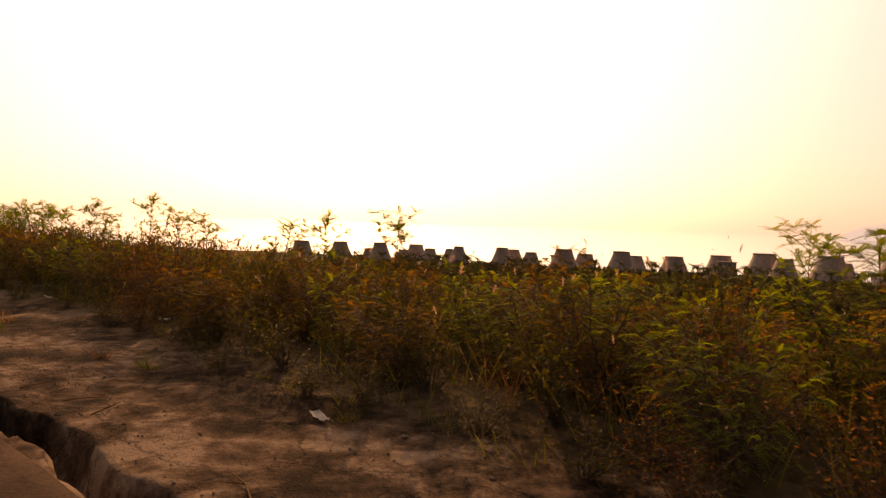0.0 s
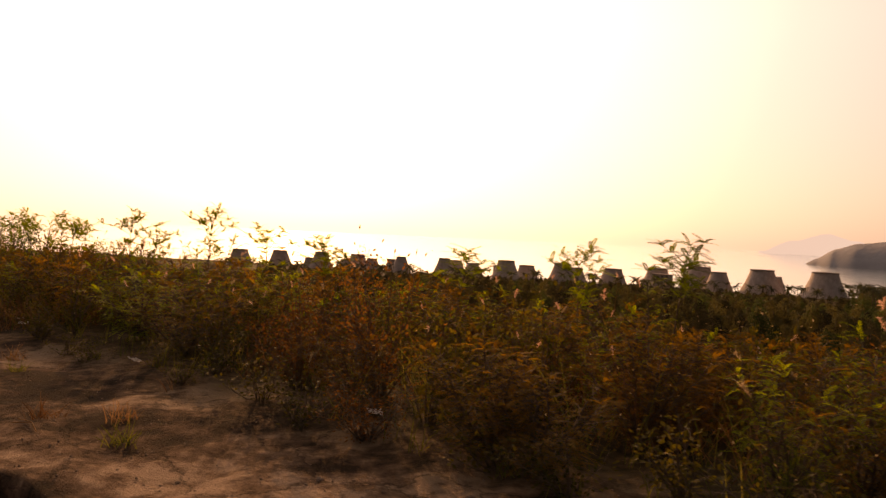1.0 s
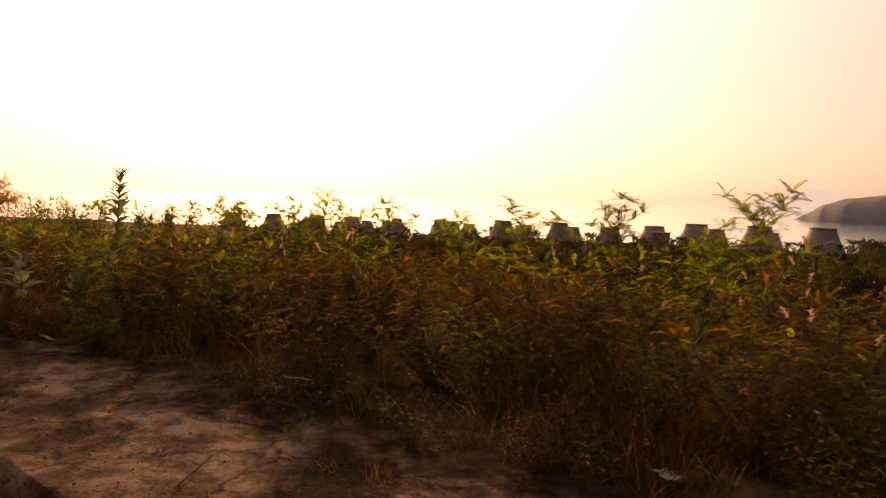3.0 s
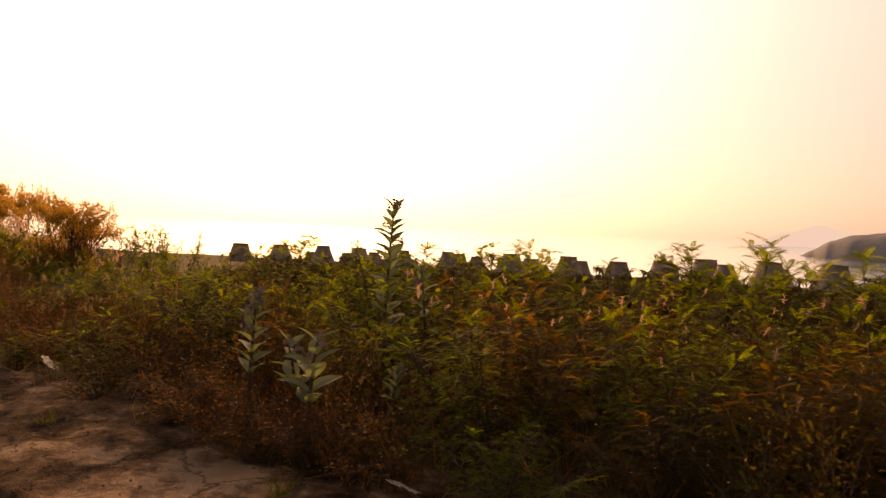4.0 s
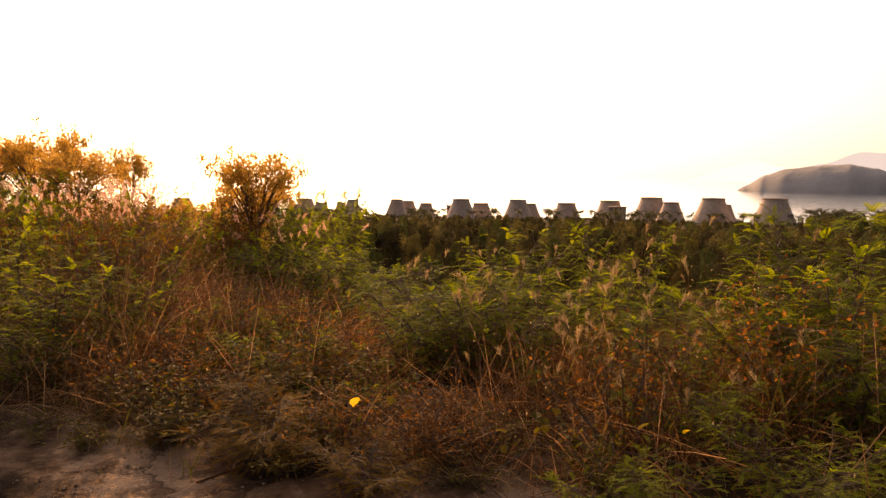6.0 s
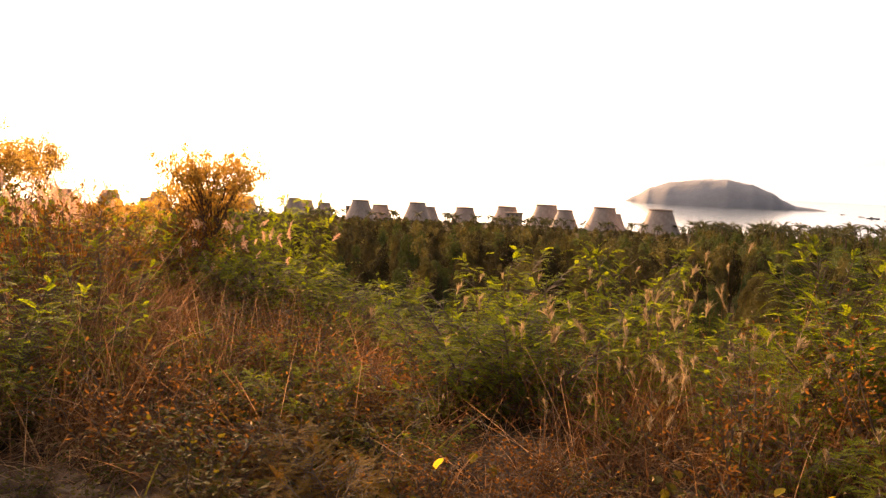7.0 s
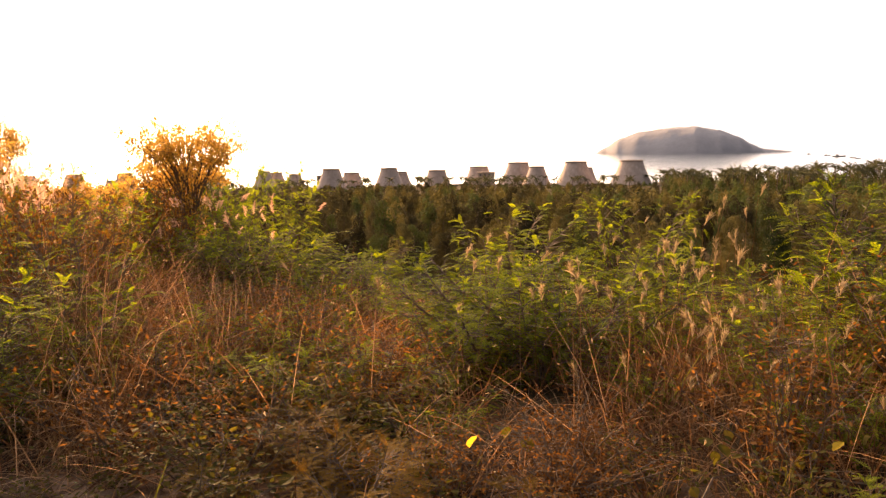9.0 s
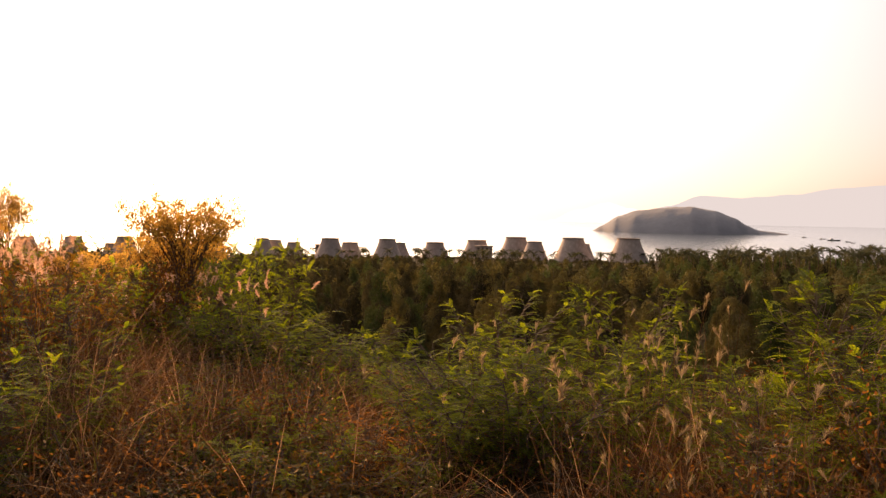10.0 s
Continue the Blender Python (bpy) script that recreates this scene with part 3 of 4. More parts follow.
def thorn_parts(seed, leaf_count):
    """Umbrella-shaped thorn bush, one metre tall: many limbs and a spreading fine-leaved crown."""
    rnd = random.Random(seed)
    wood, leaves = Build(), Build()
    tufts = []
    for k in range(9):
        a = k * 0.7 + rnd.uniform(-0.3, 0.3)
        r = rnd.uniform(0.03, 0.12)
        fork = Vector((math.cos(a) * r, math.sin(a) * r, rnd.uniform(0.42, 0.66)))
        tube(wood, [(fork.x * 0.4, fork.y * 0.4, 0), fork * 0.5 + Vector((rnd.uniform(-0.03, 0.03), rnd.uniform(-0.03, 0.03), 0)), fork], [0.010, 0.008, 0.006], 5)
        for j in range(6):
            w = a + rnd.uniform(-1.0, 1.0)
            r = 0.64 * rnd.random() ** 0.5
            tip = Vector((math.cos(w) * r, math.sin(w) * r, rnd.uniform(0.82, 1.0) - 0.25 * r * r))
            mid = fork.lerp(tip, 0.55) + Vector((0, 0, 0.06))
            tube(wood, [fork, mid, tip], [0.005, 0.0032, 0.0012], 4)
            for _ in range(5):
                c = mid.lerp(tip, rnd.uniform(0.1, 1.1))
                q = c + Vector((rnd.gauss(0, 0.07), rnd.gauss(0, 0.07), rnd.gauss(0.01, 0.03)))
                tube(wood, [c, q], [0.0016, 0.0008], 3)
                tufts.append(q)
    for i in range(leaf_count):
        c = rnd.choice(tufts) + Vector((rnd.gauss(0, 0.028), rnd.gauss(0, 0.028), rnd.gauss(0.0, 0.016)))
        if i % 5 == 0:
            w, r = rnd.uniform(0, 6.28), 0.2 * rnd.random() ** 0.5
            c = Vector((math.cos(w) * r, math.sin(w) * r, rnd.uniform(0.02, 0.75)))
        way = Vector((rnd.gauss(0, 1), rnd.gauss(0, 1), rnd.gauss(0.2, 0.6))).normalized()
        side = way.cross(Vector((rnd.gauss(0, 1), rnd.gauss(0, 1), 1))).normalized() * 0.007
        ln = rnd.uniform(0.018, 0.04)
        leaves.add([c, c + way * ln * 0.5 - side, c + way * ln, c + way * ln * 0.5 + side], [(0, 1, 2, 3)])
    return wood, leaves


def bush_parts(seed, leaf_len, leaf_wide, twigs, per_twig, bare=0.0, oval_leaf=False):
    """Twiggy bush about one metre tall with small leaves."""
    rnd = random.Random(seed)
    wood, leaves = Build(), Build()
    for k in range(twigs):
        a = rnd.uniform(0, 6.28)
        tilt = rnd.uniform(0.02, 0.75)
        h = rnd.uniform(0.65, 1.0) - 0.4 * tilt * tilt
        pts = [Vector((0.05 * math.cos(a), 0.05 * math.sin(a), 0))]
        for u in (0.33, 0.66, 1.0):
            pts.append(Vector((math.cos(a) * tilt * u, math.sin(a) * tilt * u, h * u)) + Vector((rnd.uniform(-0.05, 0.05), rnd.uniform(-0.05, 0.05), 0)))
        tube(wood, pts, [0.009, 0.006, 0.004, 0.0015], 4)
        for i in range(per_twig):
            u = bare + (1 - bare) * rnd.random() ** 0.8
            j = min(2, int(u * 3))
            p = pts[j].lerp(pts[j + 1], u * 3 - j)
            way = Vector((rnd.gauss(0, 1), rnd.gauss(0, 1), rnd.gauss(0.25, 0.7))).normalized()
            p2 = p + way * rnd.uniform(0.0, 0.17)
            if i % 4 == 0:
                tube(wood, [p, p2], [0.0022, 0.001], 3)
            if oval_leaf:
                oval(leaves, p2, way, (rnd.gauss(0, 0.4), rnd.gauss(0, 0.4), 1), leaf_len * rnd.uniform(0.6, 1.2), leaf_wide * rnd.uniform(0.7, 1.2))
            else:
                side = way.cross(Vector((rnd.gauss(0, 1), rnd.gauss(0, 1), 1))).normalized() * leaf_wide * 0.5
                ln = leaf_len * rnd.uniform(0.6, 1.3)
                leaves.add([p2, p2 + way * ln * 0.5 - side, p2 + way * ln, p2 + way * ln * 0.5 + side], [(0, 1, 2, 3)])
    return wood, leaves


def shrub_kind(name, label, category, group, parts_list, wood_mat, leaf_mat):
    """Prototype meshes of one kind of shrub; returns a function that plants one."""
    protos = []

    def plant(s, n, height, spread, rnd, own_label=""):
        k = rnd.randrange(len(parts_list))
        while len(protos) < len(parts_list):
            w, f, *more = parts_list[len(protos)]
            protos.append((w.mesh("stem", wood_mat), f.mesh("foliage", leaf_mat), [t.mesh("branch", wood_mat) for t in (more[0] if more else [])]))
        m = Matrix.Translation(at(s, n, ground_z(s, n) - 0.03)) @ pose(0, 0, 0, rnd.uniform(-5, 5), rnd.uniform(-5, 5), rnd.uniform(0, 360))
        ob = thing(name, m, own_label or label, category, group)
        spread = min(spread, 0.2 + 1.1 * height)
        ob.scale = (spread, spread, height)
        part("stem", protos[k][0], wood_mat, ob)
        part("foliage", protos[k][1], leaf_mat, ob)
        for t in protos[k][2]:
            part("branch", t, wood_mat, ob)
        return ob

    return plant


plant_leucaena = shrub_kind("feathery_shrub", "feathery green shrub with pinnate leaves on the verge", "shrub", "feathery shrubs of the verge",
                            [leucaena_parts(10 + i, 84 + 6 * i) for i in range(5)], BARK, LEUC)
plant_warm = shrub_kind("warm_tinted_shrub", "feathery shrub with olive leaves, warm sun glare in their rust tint", "shrub", "rusty shrubs of the verge",
                        [leucaena_parts(110 + i, 80 + 6 * i) for i in range(4)], BARK, WARMLEAF)
plant_sprig = shrub_kind("feathery_sapling", "slim sapling with feathery leaves above the scrub", "sapling", "saplings above the scrub",
                         [sapling_parts(30 + i) for i in range(5)], BARK, LEUC)
plant_dry = shrub_kind("dry_bush", "twiggy brown bush with small dry leaves", "bush", "dry bushes of the verge",
                       [bush_parts(50 + i, 0.038, 0.016, 17, 62, 0.05) for i in range(5)], BARK, DRYLEAF)
plant_weed = shrub_kind("leafy_weed", "low leafy green weed with oval leaves", "weed", "leafy weeds of the verge",
                        [bush_parts(70 + i, 0.055, 0.03, 10, 36, 0.1, True) for i in range(5)], BARK, HERB)
plant_big = shrub_kind("thorn_bush", "tall spreading thorn bush with fine leaves coloured as if sunlit", "bush", "thorn bushes",
                       [thorn_parts(90 + i, 8000) for i in range(3)], BARK, GLARELEAF)

rnd = random.Random(21)
# saplings that stand above the rest: along, away, height of the top
SAPLINGS = [(13.9, 5.1, 1.42), (13.1, 5.8, 1.45), (6.9, 5.1, 1.20), (6.5, 5.8, 1.34), (17.4, 5.0, 1.30), (1.6, 5.0, 1.32), (1.2, 5.1, 1.26),
            (18.7, 5.0, 1.24), (17.0, 4.8, 1.36), (14.3, 4.4, 1.27), (13.3, 5.0, 1.26), (16.3, 5.2, 1.3), (21.6, 5.0, 1.22),
            (10.2, 5.3, 1.2), (11.5, 5.6, 1.22), (15.4, 5.2, 1.2), (20.2, 5.4, 1.16), (19.9, 6.2, 1.2), (8.6, 5.6, 1.15)]
for s, n, top in SAPLINGS:
    plant_sprig(s, n, (top - ground_z(s, n) + 0.03) / 1.5, rnd.uniform(0.85, 1.1), rnd)
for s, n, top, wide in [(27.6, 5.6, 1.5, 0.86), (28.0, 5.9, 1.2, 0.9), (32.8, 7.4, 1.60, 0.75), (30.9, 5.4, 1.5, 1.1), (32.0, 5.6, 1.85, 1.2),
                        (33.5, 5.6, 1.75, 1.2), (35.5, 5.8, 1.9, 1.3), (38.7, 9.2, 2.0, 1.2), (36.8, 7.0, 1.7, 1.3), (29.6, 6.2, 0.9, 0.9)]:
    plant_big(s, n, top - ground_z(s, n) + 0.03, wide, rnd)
for s, n, top, wide in [(24.4, 5.4, 0.88, 1.1), (23.9, 5.1, 0.78, 1.2), (23.5, 5.6, 1.04, 0.9), (22.2, 5.1, 1.12, 1.2), (21.8, 5.0, 1.10, 1.2), (21.3, 5.6, 1.2, 1.2),
                        (20.6, 5.0, 1.0, 1.2), (25.7, 5.6, 0.52, 1.0), (28.6, 4.5, 0.88, 1.1), (29.3, 4.5, 0.98, 1.1), (27.9, 4.6, 0.68, 0.9), (30.2, 4.6, 1.05, 1.2),
                        (31.4, 4.8, 1.1, 1.2), (29.8, 5.8, 0.95, 1.0), (27.3, 5.2, 0.85, 1.0), (27.9, 5.3, 0.9, 1.0), (27.5, 3.9, 0.78, 1.2), (28.0, 3.7, 0.76, 1.2), (28.7, 4.0, 0.92, 1.2), (27.2, 4.3, 0.6, 1.0), (24.1, 4.5, 0.72, 1.15), (23.95, 4.1, 0.5, 1.1), (23.8, 4.2, 0.66, 1.3), (23.85, 4.6, 0.72, 1.1), (24.4, 4.9, 0.55, 0.95), (23.9, 3.85, 0.72, 1.15), (23.6, 3.8, 0.74, 1.15), (24.0, 3.6, 0.54, 0.9),
                        (22.0, 4.3, 0.85, 1.2), (21.6, 4.0, 0.8, 1.2), (21.0, 4.4, 0.85, 1.2), (17.4, 5.2, 1.22, 1.1), (16.7, 5.1, 1.24, 1.1), (14.2, 5.3, 1.22, 1.0),
                        (13.3, 5.9, 1.2, 1.1), (15.3, 5.5, 1.16, 1.1), (18.2, 5.4, 1.2, 1.1), (1.4, 5.2, 1.15, 1.2), (0.6, 4.8, 1.0, 1.2), (2.2, 4.6, 0.95, 1.2), (3.2, 4.4, 0.9, 1.2)]:
    plant_leucaena(s, n, top - ground_z(s, n) + 0.03, wide, rnd)

s = -5.0
while s < 44:
    n = verge_edge(s) + 0.15
    while n < 8.4:
        a, b = s + rnd.uniform(-0.3, 0.3), n + rnd.uniform(-0.22, 0.22)
        h = scrub_height(a, b) * rnd.uniform(0.75, 1.1)
        near_edge = b < verge_edge(a) + 0.7
        green = 0.42 + 0.42 * step(22.4, 21.2, a) * step(2, 4, a) + 0.9 * noise.noise((a * 0.33, b * 0.4, 9.0)) + 0.12 * step(8, 2, a) + 0.5 * thicket(a, b)
        if 24.25 + 0.55 * (b - 3.7) < a < 25.4 + 1.05 * (b - 3.0):
            green -= 1.2          # the brown tangle before the thicket
            h *= 0.85
        elif 22.65 < a < 23.45 and b < 5.4:
            green -= 1.2
            h *= 0.62
        elif 23.45 < a < 25.0 and b < 5.2:
            h *= 0.6
            green += 0.5
        if (a - 19.0) ** 2 + ((b - 2.9) * 1.2) ** 2 < 0.4:
            h *= 0.5
        roll = rnd.random()
        if (near_edge and roll < 0.4) or h < 0.3:
            plant_weed(a, b, max(h, 0.18), rnd.uniform(0.5, 0.8), rnd)
        elif roll < 0.5 + 0.5 * green - 0.25:
            # the glare-tinted copy is mixed in along the earlier stretch
            rusty = rnd.random() < (0.72 + 0.8 * noise.noise((a * 0.4, b * 0.5, 21))) * step(23, 19, a) + 0.08 * thicket(a, b)
            (plant_warm if rusty else plant_leucaena)(a, b, h, rnd.uniform(0.75, 1.1), rnd)
        elif roll < 0.72 or a > 22.4:
            plant_dry(a, b, h, rnd.uniform(0.65, 0.95), rnd)
        else:
            plant_weed(a, b, h, rnd.uniform(0.6, 0.9), rnd)
        n += (0.5 if n < 6 else 0.95) if n < 8 else 1.5
    s += 0.64 if s < 33 else 1.1


def build_grass(name, label, material, count, seed, keep, long_a, long_b, width, wild=0.75):
    rnd = random.Random(seed)
    b = Build()
    made = 0
    while made < count:
        s, n = rnd.uniform(-4, 40), rnd.uniform(1.9, 9.0)
        e = verge_edge(s)
        if n < e - 0.15 + 0.3 * rnd.random() or rnd.random() > keep(s, n):
            continue
        h = scrub_height(s, n)
        z = ground_z(s, n)
        # a tuft of blades
        for _ in range(rnd.randint(5, 9)):
            p = at(s + rnd.gauss(0, 0.04), n + rnd.gauss(0, 0.04), z - 0.01)
            tilt = rnd.uniform(0.1, wild)
            a = rnd.uniform(0, 6.28)
            length = max(0.15, h * rnd.uniform(long_a, long_b))
            blade(b, p, (math.cos(a) * tilt, math.sin(a) * tilt, 1), length, width * rnd.uniform(0.6, 1.4), rnd.uniform(0.05, 0.35 + 0.3 * wild), rnd, 3 if wild < 1 else 4)
            made += 1
    tagged(part(name, b, material, None, label), "", "grass", "", "stuff")


build_grass("dry_grass", "dense straw-brown dry grass among the shrubs", STRAW, 48000, 3,
            lambda s, n: 0.35 - 0.33 * step(22.0, 21.0, s) + 0.15 * step(22.0, 22.5, s) * step(23.4, 23.0, s) - 0.45 * step(23.1, 23.4, s) * step(25.0, 24.6, s) - 0.3 * step(3.2, 2.6, n) * step(21, 22, s) - 0.35 * step(0.2, 1.0, s - 25.5 - 1.15 * (n - 2.9)) + 0.6 * noise.noise((s * 0.5, n * 0.5, 2)), 0.4, 1.0, 0.0055, 1.0)
build_grass("green_grass", "green grass blades growing through the scrub", GRASS, 12000, 4,
            lambda s, n: 0.5 + 0.6 * noise.noise((s * 0.4, n * 0.6, 12)), 0.4, 0.95, 0.007)

build_grass("tangled_grass", "tangled mass of thin brown grass stems", TANGLE, 52000, 6,
            lambda s, n: (step(24.6, 25.6, s) * step(29.5, 27.5, s) * (1 - 0.85 * step(0.1, 1.0, s - 25.5 - 1.15 * (n - 2.9))) + 0.2 * step(22.0, 22.6, s) * step(23.4, 23.0, s) + 0.12 * step(20, 22, s)) * step(7.5, 5.5, n), 0.5, 1.3, 0.0042, 2.2)


rnd = random.Random(43)
for i in range(34):
    n = rnd.uniform(2.5, 4.6)
    s = 22.5 + 1.28 * n + rnd.uniform(0.0, 2.6)
    top = rnd.uniform(0.42, 0.62) + 0.16 * (n - 2.6)
    (plant_leucaena if rnd.random() < 0.55 else plant_dry)(s, n, top, rnd.uniform(0.8, 1.05), rnd)
rnd = random.Random(47)
for s, n, top, wide in [(26.7, 5.2, 0.76, 0.9), (26.4, 5.0, 0.72, 1.0), (26.1, 4.9, 0.64, 1.0), (25.9, 5.1, 0.58, 1.0), (25.7, 4.8, 0.54, 1.1), (25.4, 4.8, 0.44, 1.1), (25.15, 4.7, 0.36, 1.1)]:
    plant_leucaena(s, n, top - ground_z(s, n) + 0.03, wide, rnd)
    plant_weed(s + rnd.uniform(-0.3, 0.3), n - rnd.uniform(0.1, 0.5), top - ground_z(s, n) - rnd.uniform(0.05, 0.2), wide, rnd)
rnd = random.Random(53)
for s, n, top, wide in [(27.2, 6.6, 1.15, 1.0), (28.2, 7.4, 1.25, 1.0), (29.2, 7.9, 1.28, 1.0), (28.8, 6.9, 1.22, 1.0), (30.0, 7.2, 1.3, 1.0), (30.5, 8.2, 1.32, 1.0), (29.6, 8.6, 1.25, 1.0),
                        (20.2, 5.0, 1.24, 0.9), (19.6, 5.2, 1.18, 1.0), (19.2, 4.7, 1.22, 0.9), (18.6, 4.9, 1.15, 1.0), (20.7, 5.3, 1.2, 0.9), (18.0, 5.0, 1.18, 1.0)]:
    plant_leucaena(s, n, top - ground_z(s, n) + 0.03, wide, rnd)
rnd = random.Random(61)
for s, n, top, wide in [(22.9, 4.6, 0.68, 0.9), (22.45, 4.1, 0.68, 0.9), (23.2, 4.9, 0.72, 0.9), (22.3, 3.5, 0.5, 0.9), (24.25, 4.2, 0.66, 1.1), (24.4, 4.5, 0.58, 1.0), (23.4, 4.3, 0.74, 1.1), (22.1, 4.6, 0.8, 1.1)]:
    plant_leucaena(s, n, top - ground_z(s, n), wide, rnd)
for i in range(26):
    n = rnd.uniform(2.5, 4.4)
    s = 24.3 + 0.6 * (n - 3.2) + rnd.uniform(0.0, 1.3)
    (plant_leucaena if i % 2 else plant_weed)(s, n, rnd.uniform(0.28, 0.46), rnd.uniform(0.5, 0.7), rnd)
rnd = random.Random(59)
for s, n, top in [(19.15, 2.62, 0.36), (18.85, 2.6, 0.32), (19.4, 2.7, 0.42), (18.55, 2.7, 0.42), (19.0, 2.75, 0.4), (19.65, 2.75, 0.45), (18.3, 2.8, 0.4), (20.0, 2.8, 0.5)]:
    plant_dry(s, n, top, 0.75, rnd)
for s, n, top, wide in [(27.6, 5.5, 1.2, 0.6), (27.4, 5.3, 1.05, 0.7), (27.95, 5.5, 1.12, 0.7), (27.7, 5.2, 1.0, 0.7), (27.3, 4.9, 0.9, 0.8)]:
    plant_dry(s, n, top - ground_z(s, n), wide, rnd)
rnd = random.Random(41)
for i in range(46):
    s, n = rnd.uniform(23.0, 27.5), rnd.uniform(2.1, 3.0)
    (plant_dry, plant_weed, plant_warm)[i % 3](s, n, rnd.uniform(0.22, 0.42), 0.7, rnd)


def plume_meshes(seed, feather):
    """A stalk one metre tall and its seed head."""
    rnd = random.Random(seed)
    stalk, head = Build(), Build()
    bend = rnd.uniform(-0.15, 0.15)
    pts = [Vector((bend * u * u, 0.3 * bend * u, u)) for u in (0, 0.35, 0.7, 1)]
    tube(stalk, pts, [0.0017, 0.0015, 0.0012, 0.0009], 4)
    lean = Vector((rnd.uniform(-0.5, 0.5), rnd.uniform(-0.5, 0.5), 1)).normalized()
    long = 0.13 if feather else 0.085
    for i in range(70 if feather else 46):
        u = rnd.random()
        p = pts[3] + lean * long * (u - 0.1) - Vector((0, 0, 0.25 * long * u * u))
        if feather:
            way = (Vector((rnd.gauss(0, 1), rnd.gauss(0, 1), rnd.gauss(0.5, 0.6))) + lean).normalized()
            blade(head, p, way, 0.042 * math.sin(math.pi * (0.2 + 0.7 * u)) * rnd.uniform(0.5, 1.5), 0.0042, 0.35, rnd, 2)
        else:
            way = (lean * 1.5 + Vector((rnd.gauss(0, 0.5), rnd.gauss(0, 0.5), 0.2))).normalized()
            blade(head, p, way, rnd.uniform(0.03, 0.085), 0.0042, 0.2, rnd, 2)
    return stalk, head


PLUMES = [tuple(q.mesh(nm, mt) for q, nm, mt in zip(plume_meshes(200 + i, True), ("stalk", "plume"), (STRAW, PLUME))) for i in range(8)]
SPIKES = [tuple(q.mesh(nm, mt) for q, nm, mt in zip(plume_meshes(220 + i, False), ("stalk", "seed_head"), (STRAW, SPIKE))) for i in range(4)]


def plant_stalk(kind, s, n, top, rnd):
    z = ground_z(s, n)
    h = max(0.2, top - z)
    m = Matrix.Translation(at(s, n, z - 0.02)) @ pose(0, 0, 0, rnd.uniform(-16, 16), rnd.uniform(-16, 16), rnd.uniform(0, 360))
    if kind == "plume":
        ob = thing("plume_grass", m, "slender grass stalk with a fluffy pinkish plume", "grass", "plumed grass stalks")
        mesh = rnd.choice(PLUMES)
    else:
        ob = thing("spike_grass", m, "dry grass stalk with a pale straw seed spike", "grass", "spiked grass stalks")
        mesh = rnd.choice(SPIKES)
    w = rnd.uniform(0.6, 0.95) * ((1.25 if s > 22 else 0.85) if kind == "plume" else 0.95)
    part("stalk", mesh[0], STRAW, ob, m=Matrix.Diagonal((1, 1, h, 1)))
    part("plume" if kind == "plume" else "seed_head", mesh[1], PLUME, ob, m=Matrix.Translation((0, 0, h - w)) @ Matrix.Scale(w, 4))


rnd = random.Random(77)
for i in range(275):
    k = rnd.random()
    if k < 0.5:      # pink patch round the thorn bush
        s, n = 26.7 + abs(rnd.gauss(0, 1.9)), rnd.uniform(4.7, 6.3)
        top = rnd.uniform(0.35, 0.85)
    elif k < 0.62:
        s, n = rnd.gauss(18.4, 0.9), rnd.uniform(3.8, 5.6)
        top = rnd.uniform(0.55, 1.02)
    else:
        s, n = rnd.uniform(2, 18), rnd.uniform(3.7, 5.6)
        top = rnd.uniform(0.5, 1.08)
    plant_stalk("plume", s, n, top, rnd)
for i in range(165):
    n = rnd.uniform(3.5, 5.8)
    s = 26.2 + 1.1 * (n - 2.9) + abs(rnd.gauss(0, 1.1))
    plant_stalk("plume", s, n, rnd.uniform(0.8, 1.12), rnd)
for i in range(170):
    s, n = rnd.gauss(22.9, 0.55), rnd.uniform(3.0, 5.2)
    if rnd.random() < 0.25:
        s = rnd.uniform(3, 26)
    plant_stalk("spike", s, n, rnd.uniform(0.3, 0.82) + (0.2 if rnd.random() < 0.12 else 0), rnd)


# ---- giant milkweed ----
def milk_leaf(seed):
    rnd = random.Random(seed)
    b = Build()
    nu, nv = 7, 4
    verts = []
    for i in range(nu + 1):
        u = i / nu
        w = 0.5 * (math.sin(math.pi * min(1, u * 0.93 + 0.07)) ** 0.75) * (1 - 0.25 * u)
        for j in range(nv + 1):
            v = -1 + 2 * j / nv
            verts.append((u, v * w * 0.54, 0.10 * abs(v) * w * 2 - 0.22 * u * u + 0.01 * rnd.uniform(-1, 1)))
    b.add(verts, [(i * (nv + 1) + j, (i + 1) * (nv + 1) + j, (i + 1) * (nv + 1) + j + 1, i * (nv + 1) + j + 1) for i in range(nu) for j in range(nv)])
    return b.mesh("leaf", MILKLEAF, True)


MILK_LEAVES = [milk_leaf(i) for i in range(4)]


def bud_cluster(seed):
    rnd = random.Random(seed)
    b = Build()
    for i in range(22):
        d = Vector((rnd.gauss(0, 1), rnd.gauss(0, 1), rnd.gauss(0.4, 0.7))).normalized() * rnd.uniform(0.03, 0.05)
        tube(b, [(0, 0, 0), d], [0.0016, 0.0012], 3)
        r = rnd.uniform(0.006, 0.010)
        verts = [d + Vector(q) * r for q in ((1, 0, 0), (0, 1, 0), (-1, 0, 0), (0, -1, 0), (0, 0, 1.2), (0, 0, -1.0))]
        b.add(verts, [(0, 1, 4), (1, 2, 4), (2, 3, 4), (3, 0, 4), (1, 0, 5), (2, 1, 5), (3, 2, 5), (0, 3, 5)])
    return b.mesh("bud_head", BUD)


CLUSTERS = [bud_cluster(i) for i in range(3)]


